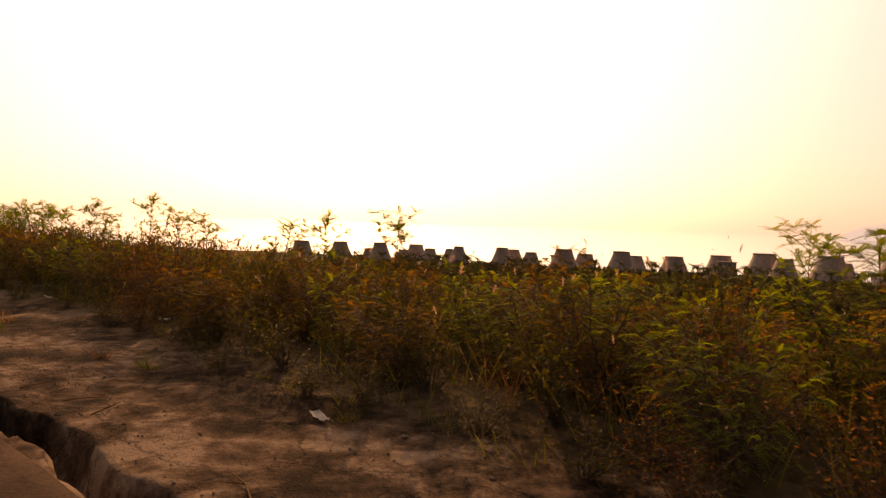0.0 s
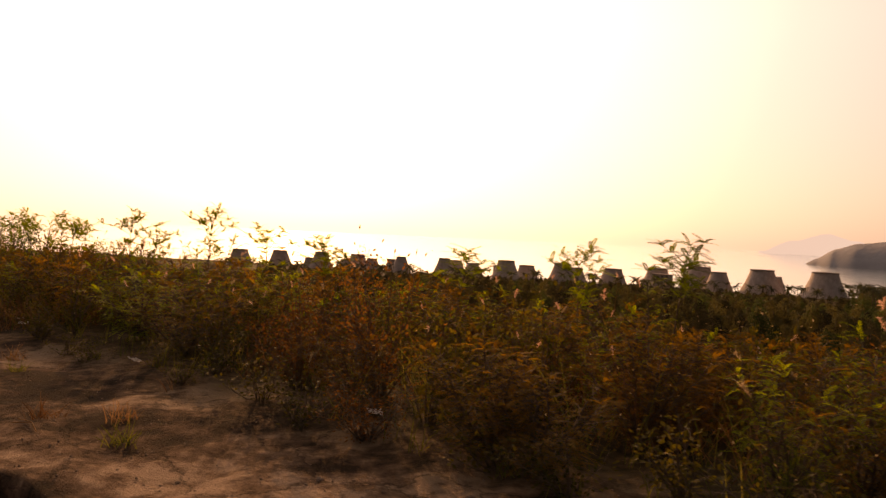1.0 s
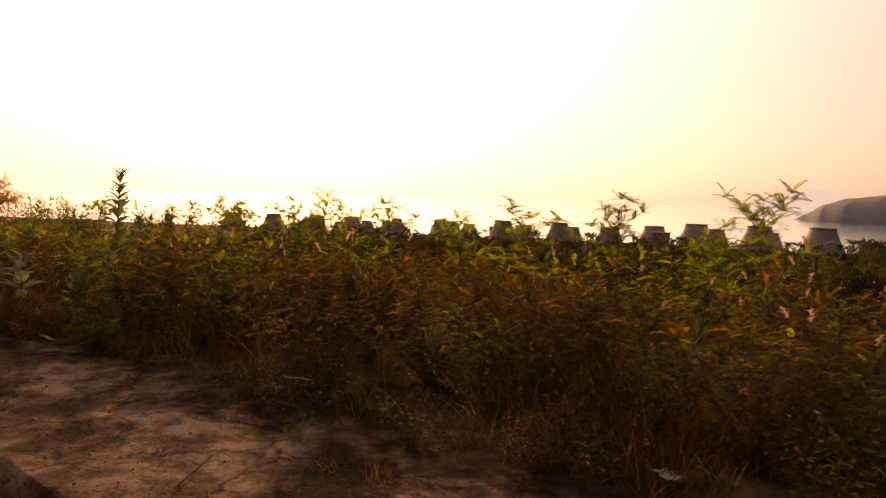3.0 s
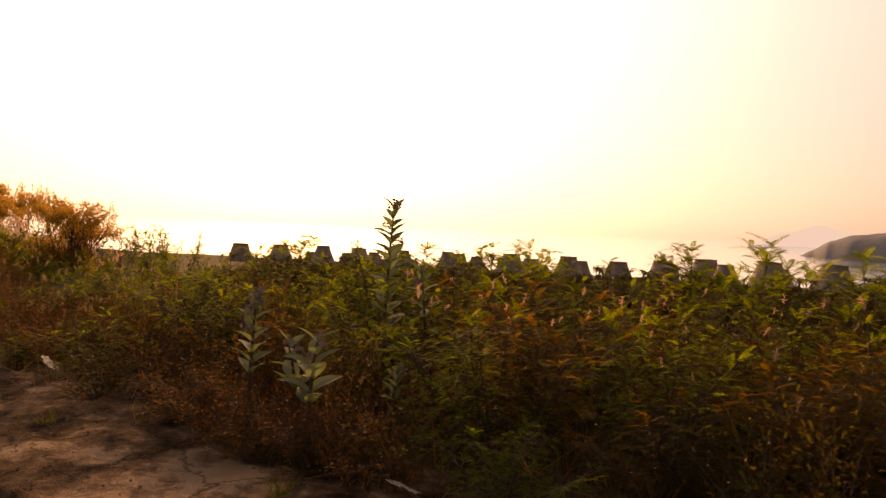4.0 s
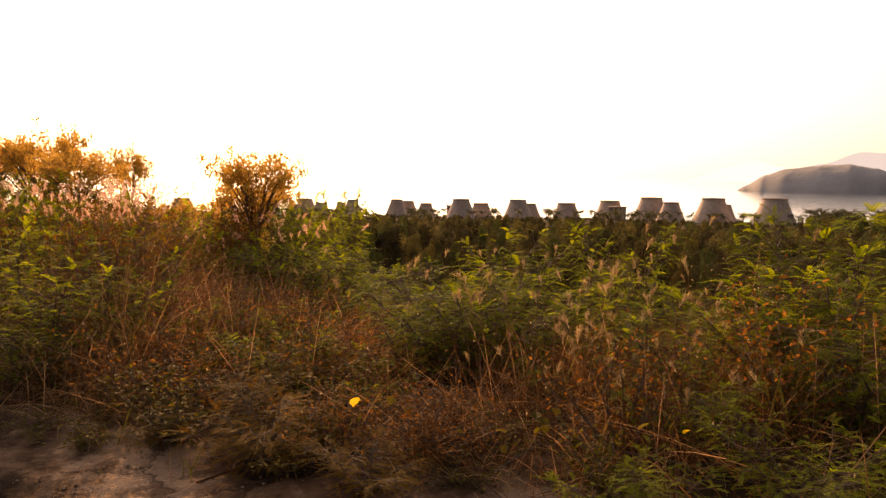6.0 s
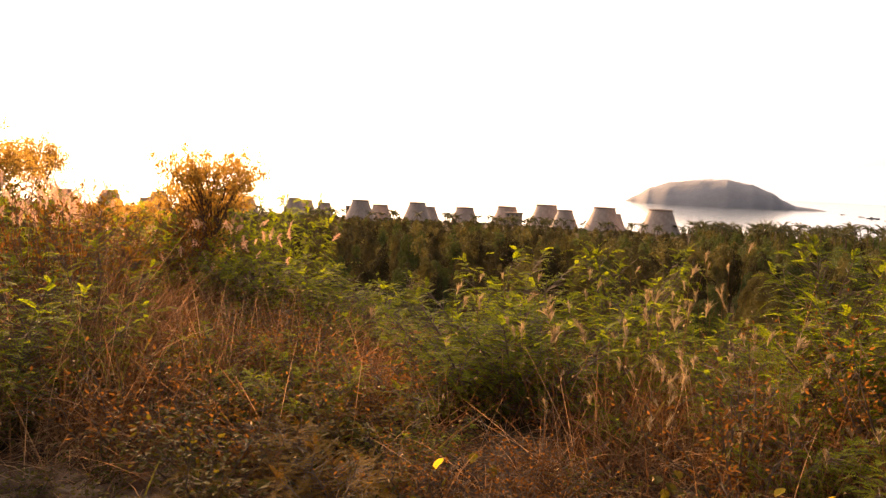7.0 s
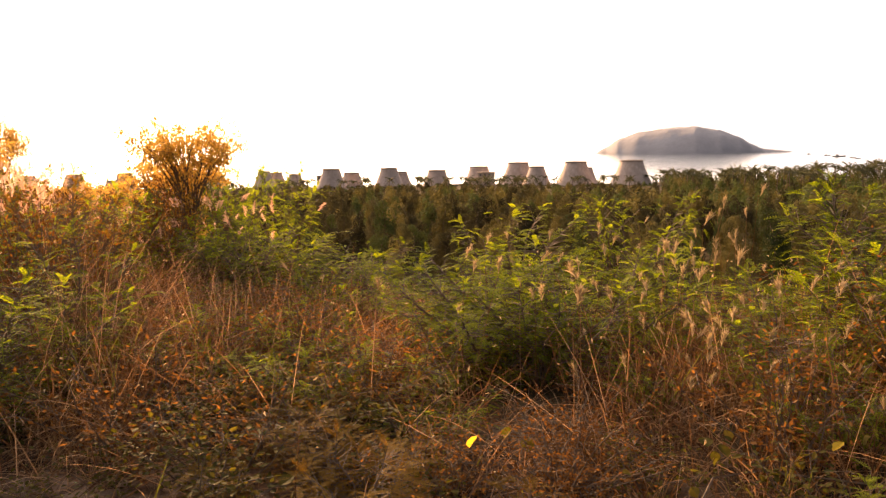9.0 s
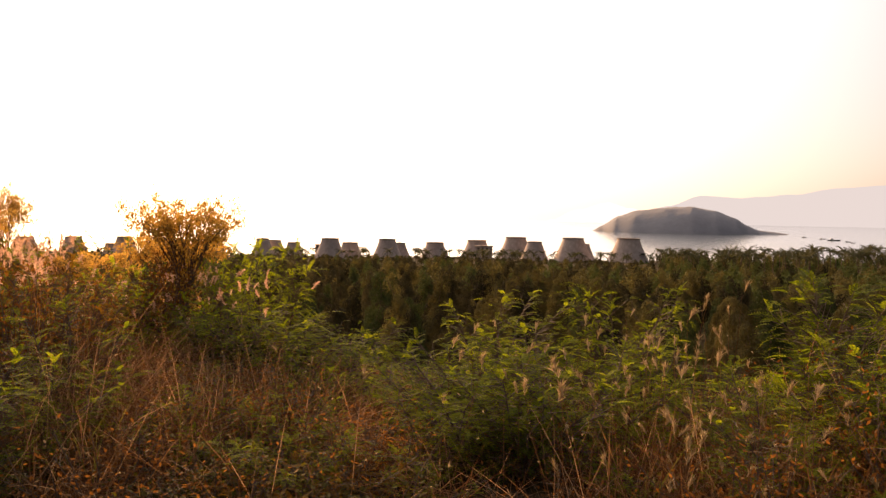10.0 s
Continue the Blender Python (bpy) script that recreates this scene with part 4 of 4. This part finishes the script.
def build_milkweed(s, n, top, seed, leaf_size, clusters, lean, low=0.12, label=""):
    rnd = random.Random(seed)
    z = ground_z(s, n)
    h = top - z
    ob = thing("giant_milkweed", Matrix.Translation(at(s, n, z - 0.02)), label or "giant milkweed with thick grey-green leaves and bud clusters", "plant", "giant milkweeds")
    b = Build()
    pts = [Vector((lean[0] * u * u, lean[1] * u * u, h * u)) for u in (0, 0.2, 0.4, 0.6, 0.8, 1)]
    tube(b, pts, [0.017, 0.015, 0.013, 0.011, 0.008, 0.005], 7)
    part("stem", b, BARK, ob, "pale green woody stem", True)
    pairs = max(5, int((h - low) / 0.062))
    turn = rnd.uniform(0, 3)
    for i in range(pairs):
        u = (low + (h - low) * (i + 0.5) / pairs) / h
        p = Vector((lean[0] * u * u, lean[1] * u * u, h * u))
        turn += math.pi / 2 + rnd.uniform(-0.25, 0.25)
        size = leaf_size * (1.08 - 0.3 * max(0, (u - 0.6) / 0.4)) * rnd.uniform(0.8, 1.1)
        for side in (0, math.pi):
            lift = rnd.uniform(0.45, 0.95) + 0.3 * (u > 0.85)
            m = Matrix.Translation(p) @ Euler((rnd.uniform(-0.3, 0.3), -lift, turn + side)).to_matrix().to_4x4() @ Matrix.Scale(size, 4)
            part("leaf", rnd.choice(MILK_LEAVES), MILKLEAF, ob, m=m)
    for k in range(clusters):
        u = 1.0 - 0.11 * k * rnd.uniform(0.7, 1.1)
        w = rnd.uniform(0, 6.28)
        p = Vector((lean[0] * u * u, lean[1] * u * u, h * u)) + Vector((math.cos(w), math.sin(w), 0.3)) * (0.05 if k else 0.0)
        part("bud_head", rnd.choice(CLUSTERS), BUD, ob, "cluster of pale waxy buds", m=Matrix.Translation(p) @ Matrix.Scale(rnd.uniform(0.8, 1.1), 4))


build_milkweed(19.36, 4.10, 1.48, 1, 0.185, 6, (0.05, 0.02), 0.3, "tall giant milkweed rising above the scrub, buds on top")
build_milkweed(19.05, 4.25, 1.0, 2, 0.17, 2, (-0.06, 0.05), 0.6)
build_milkweed(19.25, 2.82, 0.88, 3, 0.16, 4, (0.03, -0.02), 0.36)
build_milkweed(18.8, 2.9, 0.68, 4, 0.2, 3, (0.05, -0.04), 0.26)
build_milkweed(18.97, 2.98, 0.6, 5, 0.18, 2, (-0.08, 0.03), 0.28)
build_milkweed(18.4, 3.16, 0.5, 6, 0.12, 1, (0.05, 0.02), 0.3)
build_milkweed(20.05, 5.10, 0.98, 7, 0.14, 2, (0.04, 0.0))

# ---- vines with heart-shaped leaves, litter, stones ----
def heart(seed):
    rnd = random.Random(seed)
    b = Build()
    oval(b, (0, 0, 0), (1, 0, 0.15), (0.1, rnd.uniform(-0.2, 0.2), 1), 1.0, 0.95, 0.12)
    return b


HEARTS_GREEN = [heart(i).mesh("leaf", HERB) for i in range(3)]
HEARTS_YELLOW = [heart(i + 5).mesh("leaf", YELLOW) for i in range(2)]


def build_vine(s, n, count, seed, yellow):
    rnd = random.Random(seed)
    ob = thing("creeping_vine", Matrix.Translation(at(s, n, ground_z(s, n))), "creeping vine with heart-shaped leaves, some yellowed", "vine", "creeping vines")
    b = Build()
    pts = [Vector((0.22 * i - 0.5, 0.15 * math.sin(i * 1.3 + seed), 0.06 + 0.08 * rnd.random())) for i in range(6)]
    tube(b, pts, [0.004] * 5 + [0.002], 4)
    part("stem", b, BARK, ob)
    for i in range(count):
        j = rnd.randrange(5)
        p = pts[j].lerp(pts[j + 1], rnd.random()) + Vector((rnd.gauss(0, 0.09), rnd.gauss(0, 0.09), rnd.uniform(0, 0.12)))
        m = Matrix.Translation(p) @ Euler((rnd.gauss(0, 0.4), rnd.gauss(-0.6, 0.4), rnd.uniform(0, 6.28))).to_matrix().to_4x4() @ Matrix.Scale(rnd.uniform(0.035, 0.06), 4)
        if rnd.random() < yellow:
            part("leaf", rnd.choice(HEARTS_YELLOW), YELLOW, ob, "yellowed leaf", m=m)
        else:
            part("leaf", rnd.choice(HEARTS_GREEN), HERB, ob, m=m)


for i, (s, n) in enumerate([(23.75, 2.4), (22.4, 2.9), (20.9, 2.9)]):
    build_vine(s, n, 15, 300 + i, 0.12)


def build_litter(name, s, n, long, wide, seed, label, lift=0.02, tilt=8):
    rnd = random.Random(seed)
    b = Build()
    k = 7
    verts = []
    for i in range(k + 1):
        for j in range(k + 1):
            x, y = (i / k - 0.5) * long, (j / k - 0.5) * wide
            z = 0.22 * wide * noise.noise((i * 0.6 + seed, j * 0.6, seed)) + 0.3 * wide * (abs(j / k - 0.5)) * rnd.random()
            verts.append((x + rnd.uniform(-0.01, 0.01), y + rnd.uniform(-0.01, 0.01), z))
    b.add(verts, [(i * (k + 1) + j, (i + 1) * (k + 1) + j, (i + 1) * (k + 1) + j + 1, i * (k + 1) + j + 1) for i in range(k) for j in range(k)])
    low = min(v[2] for v in verts)
    m = Matrix.Translation(at(s, n, ground_z(s, n) - low + lift)) @ pose(0, 0, 0, tilt + rnd.uniform(-4, 6), rnd.uniform(-8, 8), rnd.uniform(100, 160))
    ob = part(name, b, PAPER, None, label, False, m)
    tagged(ob, "", "litter", "scraps of litter")


build_litter("paper_scrap", 13.28, 3.5, 0.12, 0.09, 1, "crumpled white paper scrap on the dirt")
build_litter("paper_scrap", 12.77, 3.35, 0.13, 0.09, 2, "flattened pale paper scrap beside the scrub")
build_litter("plastic_strip", 15.3, 3.28, 0.26, 0.07, 3, "long pale plastic strip lying on the dirt")
build_litter("paper_scrap", 7.5, 3.5, 0.12, 0.1, 4, "crumpled white paper scrap on the dirt")
build_litter("plastic_bag", 21.63, 2.66, 0.14, 0.13, 5, "torn white plastic bag at the scrub's edge", 0.075, 52)
build_litter("paper_scrap", 3.52, 2.6, 0.16, 0.07, 6, "flattened pale paper scrap on the verge")
build_litter("paper_scrap", 11.39, 2.38, 0.12, 0.1, 8, "crumpled pale paper scrap on the dirt")
build_litter("paper_scrap", 10.06, 3.2, 0.1, 0.08, 9, "crumpled pale paper scrap at the scrub's edge")
build_litter("plastic_strip", 17.9, 2.75, 0.2, 0.04, 7, "thin pale plastic strip lying on the dirt")


def stone_build(rnd, r):
    b = Build()
    ico = [(0, 0, 1), (0.9, 0, 0.4), (0.28, 0.85, 0.4), (-0.73, 0.53, 0.4), (-0.73, -0.53, 0.4), (0.28, -0.85, 0.4), (0.73, 0.53, -0.3), (-0.28, 0.85, -0.3), (-0.9, 0, -0.3), (-0.28, -0.85, -0.3), (0.73, -0.53, -0.3), (0, 0, -0.7)]
    f = [(0, 1, 2), (0, 2, 3), (0, 3, 4), (0, 4, 5), (0, 5, 1), (1, 6, 2), (2, 7, 3), (3, 8, 4), (4, 9, 5), (5, 10, 1), (2, 6, 7), (3, 7, 8), (4, 8, 9), (5, 9, 10), (1, 10, 6), (11, 7, 6), (11, 8, 7), (11, 9, 8), (11, 10, 9), (11, 6, 10)]
    b.add([Vector(p) * r * rnd.uniform(0.75, 1.2) for p in ico], f)
    return b


rnd = random.Random(9)
STONES = [stone_build(rnd, 1.0).mesh("stone", STONE) for _ in range(5)]
for i in range(60):
    s, n = rnd.uniform(-1, 30), rnd.uniform(1.5, 3.1)
    r = rnd.uniform(0.008, 0.026)
    ob = new("stone", rnd.choice(STONES))
    ob.matrix_basis = Matrix.Translation(at(s, n, ground_z(s, n) + 0.2 * r)) @ pose(0, 0, 0, 0, 0, rnd.uniform(0, 360)) @ Matrix.Diagonal((r * 1.3, r, r * 0.6, 1))
    tagged(ob, "small brown stone lying on the dirt verge", "stone", "stones of the verge")
b = Build()
for i in range(2600):
    s, n = rnd.uniform(-2, 30), 1.45 + abs(rnd.gauss(0, 0.8))
    b.put(stone_build(rnd, rnd.uniform(0.003, 0.009)), Matrix.Translation(at(s, n, ground_z(s, n))))
tagged(part("gravel", b, STONE, None, "fine brown gravel scattered over the dirt"), "", "gravel", "", "stuff")
for i in range(14):
    s, n = rnd.uniform(1, 27), rnd.uniform(1.6, 2.9)
    b = Build()
    a = rnd.uniform(0, 3.1)
    L = rnd.uniform(0.15, 0.35)
    tube(b, [(-L * math.cos(a), -L * math.sin(a), 0.005), (0.02, 0.02, 0.015), (L * math.cos(a), L * math.sin(a), 0.006)], [0.005, 0.004, 0.002], 5)
    tube(b, [(0.02, 0.02, 0.015), (L * 0.6 * math.cos(a + 0.7), L * 0.6 * math.sin(a + 0.7), 0.01)], [0.003, 0.001], 4)
    tagged(part("fallen_twig", b, STRAW, None, "dry forked twig fallen on the dirt", False, Matrix.Translation(at(s, n, ground_z(s, n)))), "", "twig", "fallen twigs")


def tuft_mesh(seed):
    rnd = random.Random(seed)
    b = Build()
    for i in range(46):
        a, t = rnd.uniform(0, 6.28), rnd.uniform(0.1, 1.1)
        blade(b, (rnd.gauss(0, 0.04), rnd.gauss(0, 0.04), 0), (math.cos(a) * t, math.sin(a) * t, 1), rnd.uniform(0.08, 0.22), 0.005, rnd.uniform(0.1, 0.5), rnd)
    return b


TUFTS = [tuft_mesh(i + 600).mesh("grass_tuft", GRASS if i % 2 else STRAW) for i in range(4)]
for s, n in [(8.1, 2.1), (8.5, 2.3), (8.9, 2.0), (14.1, 2.45), (14.5, 2.6), (13.8, 2.5), (6.0, 2.3), (5.6, 2.5), (11.0, 2.6), (10.4, 2.4), (16.2, 2.5), (17.0, 2.2), (18.3, 2.3), (20.3, 2.1), (12.2, 2.8), (4.6, 2.9), (3.4, 2.7)]:
    ob = new("grass_tuft", rnd.choice(TUFTS))
    ob.matrix_basis = Matrix.Translation(at(s, n, ground_z(s, n) - 0.01)) @ pose(0, 0, 0, 0, 0, rnd.uniform(0, 360)) @ Matrix.Scale(rnd.uniform(0.7, 1.2), 4)
    tagged(ob, "small grass tuft growing in the dirt verge", "grass", "grass tufts of the verge")
# pale specks: seed heads, with the sparkle of lit leaf edges painted in
b = Build()
for i in range(2300):
    s = rnd.uniform(0, 31)
    n = verge_edge(s) + rnd.uniform(0.1, 3.0)
    p = at(s, n, ground_z(s, n) + scrub_height(s, n) * rnd.uniform(0.35, 1.02))
    for _ in range(3):
        d = Vector((rnd.gauss(0, 1), rnd.gauss(0, 1), rnd.gauss(0, 1))).normalized() * rnd.uniform(0.006, 0.014)
        w = d.cross(Vector((0.3, 0.5, 0.8))).normalized() * 0.004
        b.add([p + w, p + d, p - w], [(0, 1, 2)])
tagged(part("seed_heads", b, SPIKE, None, "pale seed heads and painted leaf sparkles scattered through the scrub"), "", "seeds", "", "stuff")


# ---- the wooded slope and the coastal strip ----
def tree_parts(seed, height, wide, clumps, size):
    """Casuarina: tapering trunk, limbs and a ragged crown of needle sprays."""
    rnd = random.Random(seed)
    wood, crown = Build(), Build()
    pts = [Vector((rnd.gauss(0, 0.12) * i, rnd.gauss(0, 0.12) * i, height * 0.95 * i / 4)) * (1 if i else 0) for i in range(5)]
    tube(wood, pts, [0.16, 0.13, 0.1, 0.06, 0.02], 6)
    lobes = []
    for i in range(13):
        u = 0.16 + 0.74 * (i + rnd.random()) / 13
        a = i * 2.4 + rnd.uniform(-0.4, 0.4)
        j = min(3, int(u * 4))
        p = pts[j].lerp(pts[j + 1], u * 4 - j)
        reach = wide * (1.06 - u) * rnd.uniform(0.5, 0.95)
        q = p + Vector((math.cos(a) * reach, math.sin(a) * reach, reach * 0.7))
        tube(wood, [p, p.lerp(q, 0.5) + Vector((0, 0, 0.1)), q], [0.05, 0.035, 0.012], 4)
        lobes.append((q, wide * rnd.uniform(0.26, 0.4) * (1.25 - 0.6 * u)))
    lobes.append((pts[4] - Vector((0, 0, height * 0.05)), wide * 0.2))
    lobes.append((pts[3], wide * 0.36))
    lobes.append((pts[2], wide * 0.6))
    lobes.append((pts[1] + Vector((0, 0, 0.06 * height)), wide * 0.7))
    weights = [r * r for _, r in lobes]
    for c, r in rnd.choices(lobes, weights, k=clumps):
        d = Vector((rnd.gauss(0, 1), rnd.gauss(0, 1), rnd.gauss(0.25, 1))).normalized()
        p = c + Vector((d.x, d.y, d.z * 1.35)) * r * rnd.uniform(0.82, 1.06)
        way = d.cross(Vector((rnd.gauss(0, 1), rnd.gauss(0, 1), rnd.gauss(0, 1)))).normalized()
        side = (way.cross(d) + 0.45 * Vector((rnd.gauss(0, 1), rnd.gauss(0, 1), rnd.gauss(0, 1)))).normalized() * size * rnd.uniform(0.22, 0.4)
        way = (way + 0.35 * d).normalized()
        ln = size * rnd.uniform(0.7, 1.5)
        crown.add([p - side, p + way * ln, p + side], [(0, 1, 2)])
    return wood, crown


TREES = []
for i in range(5):
    mat = (CASU, CASU_OLIVE, CASU, CASU_OLIVE, CASU_GREEN)[i]
    w, c = tree_parts(400 + i, 11.0, 2.0 + 0.35 * (i % 3), 12000, 0.15)
    TREES.append((w.mesh("trunk", BARK), c.mesh("crown", mat)))
LOWTREES = [tree_parts(430 + i, 11.0, 2.8, 1700, 0.4)[1] for i in range(4)]
FARTREES = [tree_parts(440 + i, 10.5, 3.3, 520, 0.75)[1] for i in range(4)]
LOWSCRUB = [tree_parts(450 + i, 2.4, 1.3, 700, 0.13)[1] for i in range(3)]


def sees(s, n):
    """Inside the wedge of land that the shot ever looks over."""
    p = at(s, n)
    az = math.degrees(math.atan2(-(p.x + 10), p.y - 10))
    return -62 < az < 38


def tallest(s, n, slope):
    """Trees nearer the shore stand lower, so that the sea shows over them."""
    return max(2.5, 1.3 - slope * math.hypot(s - 20, n) - ground_z(s, n))


rnd = random.Random(13)
spots = []
n = 60.0
while n < 560:
    gap = 6.0 + n * 0.012
    s = -0.95 * n - 20
    while s < 1.15 * n + 60:
        a, c = s + rnd.uniform(-0.45, 0.45) * gap, n + rnd.uniform(-0.45, 0.45) * gap
        m = 0.433 * a + 0.901 * c
        if sees(a, c) and m < 628 and (c < 150 or rnd.random() < 0.85):
            spots.append((a, c))
        s += gap
    n += gap * 0.9
spots.sort(key=lambda q: (q[0] - 24) ** 2 + q[1] ** 2)
for a, c in spots[:290]:
    w, cr = rnd.choice(TREES)
    k = min(rnd.uniform(0.95, 1.5), tallest(a, c, 0.046 + 0.055 * rnd.random() ** 1.6) / 12.3)
    ob = thing("casuarina_tree", Matrix.Translation(at(a, c, ground_z(a, c) - 0.2)) @ pose(0, 0, 0, 0, 0, rnd.uniform(0, 360)), "dark feathery casuarina tree on the wooded slope", "tree", "casuarina trees on the slope")
    ob.scale = (max(k, 0.7) * rnd.uniform(0.75, 1.1), max(k, 0.7), k)
    part("trunk", w, BARK, ob)
    part("crown", cr, CASU, ob)
woods = [Build(), Build(), Build()]
for a, c in spots[290:]:
    inland = 0.2 * c - a > 0
    k = min(rnd.uniform(0.7, 1.25), tallest(a, c, 0.0395 + 0.012 * rnd.random() ** 1.5 if inland else rnd.uniform(0.053, 0.066)) / 11.8)
    m = Matrix.Translation(at(a, c, ground_z(a, c) - 0.2)) @ pose(0, 0, 0, 0, 0, rnd.uniform(0, 360)) @ Matrix.Diagonal((max(k, 0.75), max(k, 0.75), k, 1))
    tone = rnd.random() + (0.25 if inland else -0.1)
    woods[0 if tone < 0.4 else 1 if tone < 0.75 else 2].put(rnd.choice(LOWTREES if (a - 24) ** 2 + c * c < 170 ** 2 else FARTREES), m)
for b, mat, text in zip(woods, (CASU, CASU_OLIVE, CASU_GREEN), ("dark brown casuarina woods reaching down to the shore", "olive casuarina woods reaching down to the shore", "green trees of the coastal woods")):
    tagged(part("far_woods", b, mat, None, text), "", "woods", "", "stuff")
b = Build()
for i in range(760):
    c = 8.8 + 52 * rnd.random() ** 1.1
    a = rnd.uniform(-0.9 * c - 8, 1.0 * c + 36)
    if sees(a, c):
        k = rnd.uniform(0.3, 0.5 + 0.3 * step(12, 20, c)) * (1 + 0.8 * step(25, 50, c))
        b.put(rnd.choice(LOWSCRUB), Matrix.Translation(at(a, c, ground_z(a, c) - 0.1)) @ pose(0, 0, 0, 0, 0, rnd.uniform(0, 360)) @ Matrix.Scale(k, 4))
tagged(part("hillside_scrub", b, LEUC, None, "thick green scrub down the hillside"), "", "scrub", "", "stuff")


def palm_parts(seed):
    rnd = random.Random(seed)
    wood, crown = Build(), Build()
    pts = [Vector((0.5 * u * u, 0.2 * u, 8.5 * u)) for u in (0, 0.33, 0.66, 1)]
    tube(wood, pts, [0.22, 0.17, 0.15, 0.14], 7)
    for i in range(22):
        a = i * 2.4 + rnd.uniform(-0.2, 0.2)
        lift = rnd.uniform(-0.5, 1.6)
        L = rnd.uniform(2.6, 3.8)
        out = Vector((math.cos(a), math.sin(a), 0))
        side = Vector((-math.sin(a), math.cos(a), 0))
        last = None
        for j in range(9):
            u = j / 8
            p = pts[3] + out * L * u * (1 - 0.15 * u) + Vector((0, 0, lift * L * u * 0.7 - 0.55 * L * u * u))
            if last is not None:
                for sg in (-1, 1):
                    w = 0.5 * math.sin(math.pi * (0.12 + 0.8 * u))
                    tip = last + side * sg * w + out * 0.25 - Vector((0, 0, 0.32 * w + 0.1))
                    crown.add([last, last.lerp(p, 0.85), tip], [(0, 1, 2)])
            last = p
    return wood, crown


PALMS = []
for i in range(4):
    w, c = palm_parts(500 + i)
    PALMS.append((w.mesh("trunk", BARK, True), c.mesh("crown", PALMLEAF)))
for i in range(260):
    if i % 5 < 3:
        az, d, slope = rnd.uniform(-60, -33), rnd.uniform(300, 430), 0.0
        slope = 0.0395 - 0.0008 * (-33 - az) + 0.010 * rnd.random() ** 0.7
    else:
        az, d = rnd.uniform(-34, 14), rnd.uniform(430, 570)
        slope = 0.048 + 0.004 * rnd.random()
    p = far(az, 0, d)
    a, c = p.dot(ROAD), p.dot(SIDE)
    w, cr = rnd.choice(PALMS)
    k = min(1.9, tallest(a, c, slope) / 9.4)
    wide = rnd.uniform(1.2, 1.7)
    ob = thing("coconut_palm", Matrix.Translation(at(a, c, ground_z(a, c) - 0.2)) @ pose(0, 0, 0, rnd.uniform(-4, 4), rnd.uniform(-4, 4), rnd.uniform(0, 360)), "coconut palm with a dark drooping crown near the shore", "palm", "coconut palms near the shore")
    part("trunk", w, BARK, ob, m=Matrix.Diagonal((1, 1, k, 1)))
    part("crown", cr, PALMLEAF, ob, m=Matrix.Translation((0, 0, 8.5 * (k - wide))) @ Matrix.Scale(wide, 4))


def box(b, x, y, z, w, d, h, bev=0.0):
    verts = [(x + sx * w / 2, y + sy * d / 2, z + sz * h) for sz in (0, 1) for sx, sy in ((-1, -1), (1, -1), (1, 1), (-1, 1))]
    b.add(verts, [(3, 2, 1, 0), (4, 5, 6, 7), (0, 1, 5, 4), (1, 2, 6, 5), (2, 3, 7, 6), (3, 0, 4, 7)])


def build_house(az, el, d, wide, label, white):
    """A low flat-roofed building among the palms; its roof's height is given."""
    p = far(az, el, d)
    z = ground_z(p.dot(ROAD), p.dot(SIDE)) - 0.3
    h = max(3.0, p.z - z)
    ob = thing("low_building", Matrix.Translation((p.x, p.y, z)) @ pose(0, 0, 0, 0, 0, az), label, "building", "low buildings among the trees")
    b = Build()
    box(b, 0, 0, 0, wide, 7, h - 0.4)
    part("wall", b, WALL if white else TOWER, ob)
    b = Build()
    box(b, 0, 0, h - 0.4, wide + 1.2, 8.2, 0.45)
    part("roof", b, ROOF, ob)
    for i in range(int(wide // 3.4)):
        b = Build()
        box(b, -wide / 2 + 2 + i * 3.4, -3.52, h - 2.7, 1.3, 0.12, 1.4)
        part("window", b, HULL, ob, "dark window")


build_house(-20.4, -2.45, 585, 13, "flat-roofed building between two towers", False)
build_house(-8.3, -2.5, 600, 15, "long flat-roofed building between two towers", False)
build_house(-34.9, -3.0, 500, 9, "small whitewashed house among the palms", True)
build_house(-46.5, -2.3, 480, 12, "small whitewashed house among the palms", True)


def build_boat(az, d, long, seed):
    p = far(az, 0, d)
    ob = thing("fishing_boat", Matrix.Translation((p.x, p.y, -38.0)) @ pose(0, 0, 0, 0, 0, az + seed * 7), "dark fishing boat moored on the bay", "boat", "boats on the bay")
    b = Build()
    secs = [(-0.5, 0.7, 0.9), (-0.25, 1.0, 0.8), (0.1, 1.0, 0.85), (0.35, 0.7, 1.05), (0.5, 0.08, 1.4)]
    verts = []
    for x, w, t in secs:
        verts += [(x * long, -w * long * 0.11, t * long * 0.07), (x * long * 0.94, -w * long * 0.07, -0.5), (x * long * 0.94, w * long * 0.07, -0.5), (x * long, w * long * 0.11, t * long * 0.07)]
    b.add(verts, [(i * 4 + j, i * 4 + (j + 1) % 4, i * 4 + 4 + (j + 1) % 4, i * 4 + 4 + j) for i in range(4) for j in range(4)] + [(0, 3, 2, 1)])
    part("hull", b, HULL, ob)
    b = Build()
    box(b, -0.15 * long, 0, long * 0.05, long * 0.22, long * 0.13, long * 0.12)
    part("cabin", b, WALL, ob, "small pale cabin")
    b = Build()
    tube(b, [(0.12 * long, 0, 0), (0.12 * long, 0, long * 0.28)], [0.12, 0.06], 5)
    part("mast", b, HULL, ob)


for az, d, long, seed in [(-45.4, 1560, 22, 1), (-44.7, 1640, 12, 2), (-46.2, 1480, 10, 3), (-46.5, 1420, 9, 4), (-43.6, 1750, 11, 5)]:
    build_boat(az, d, long, seed)
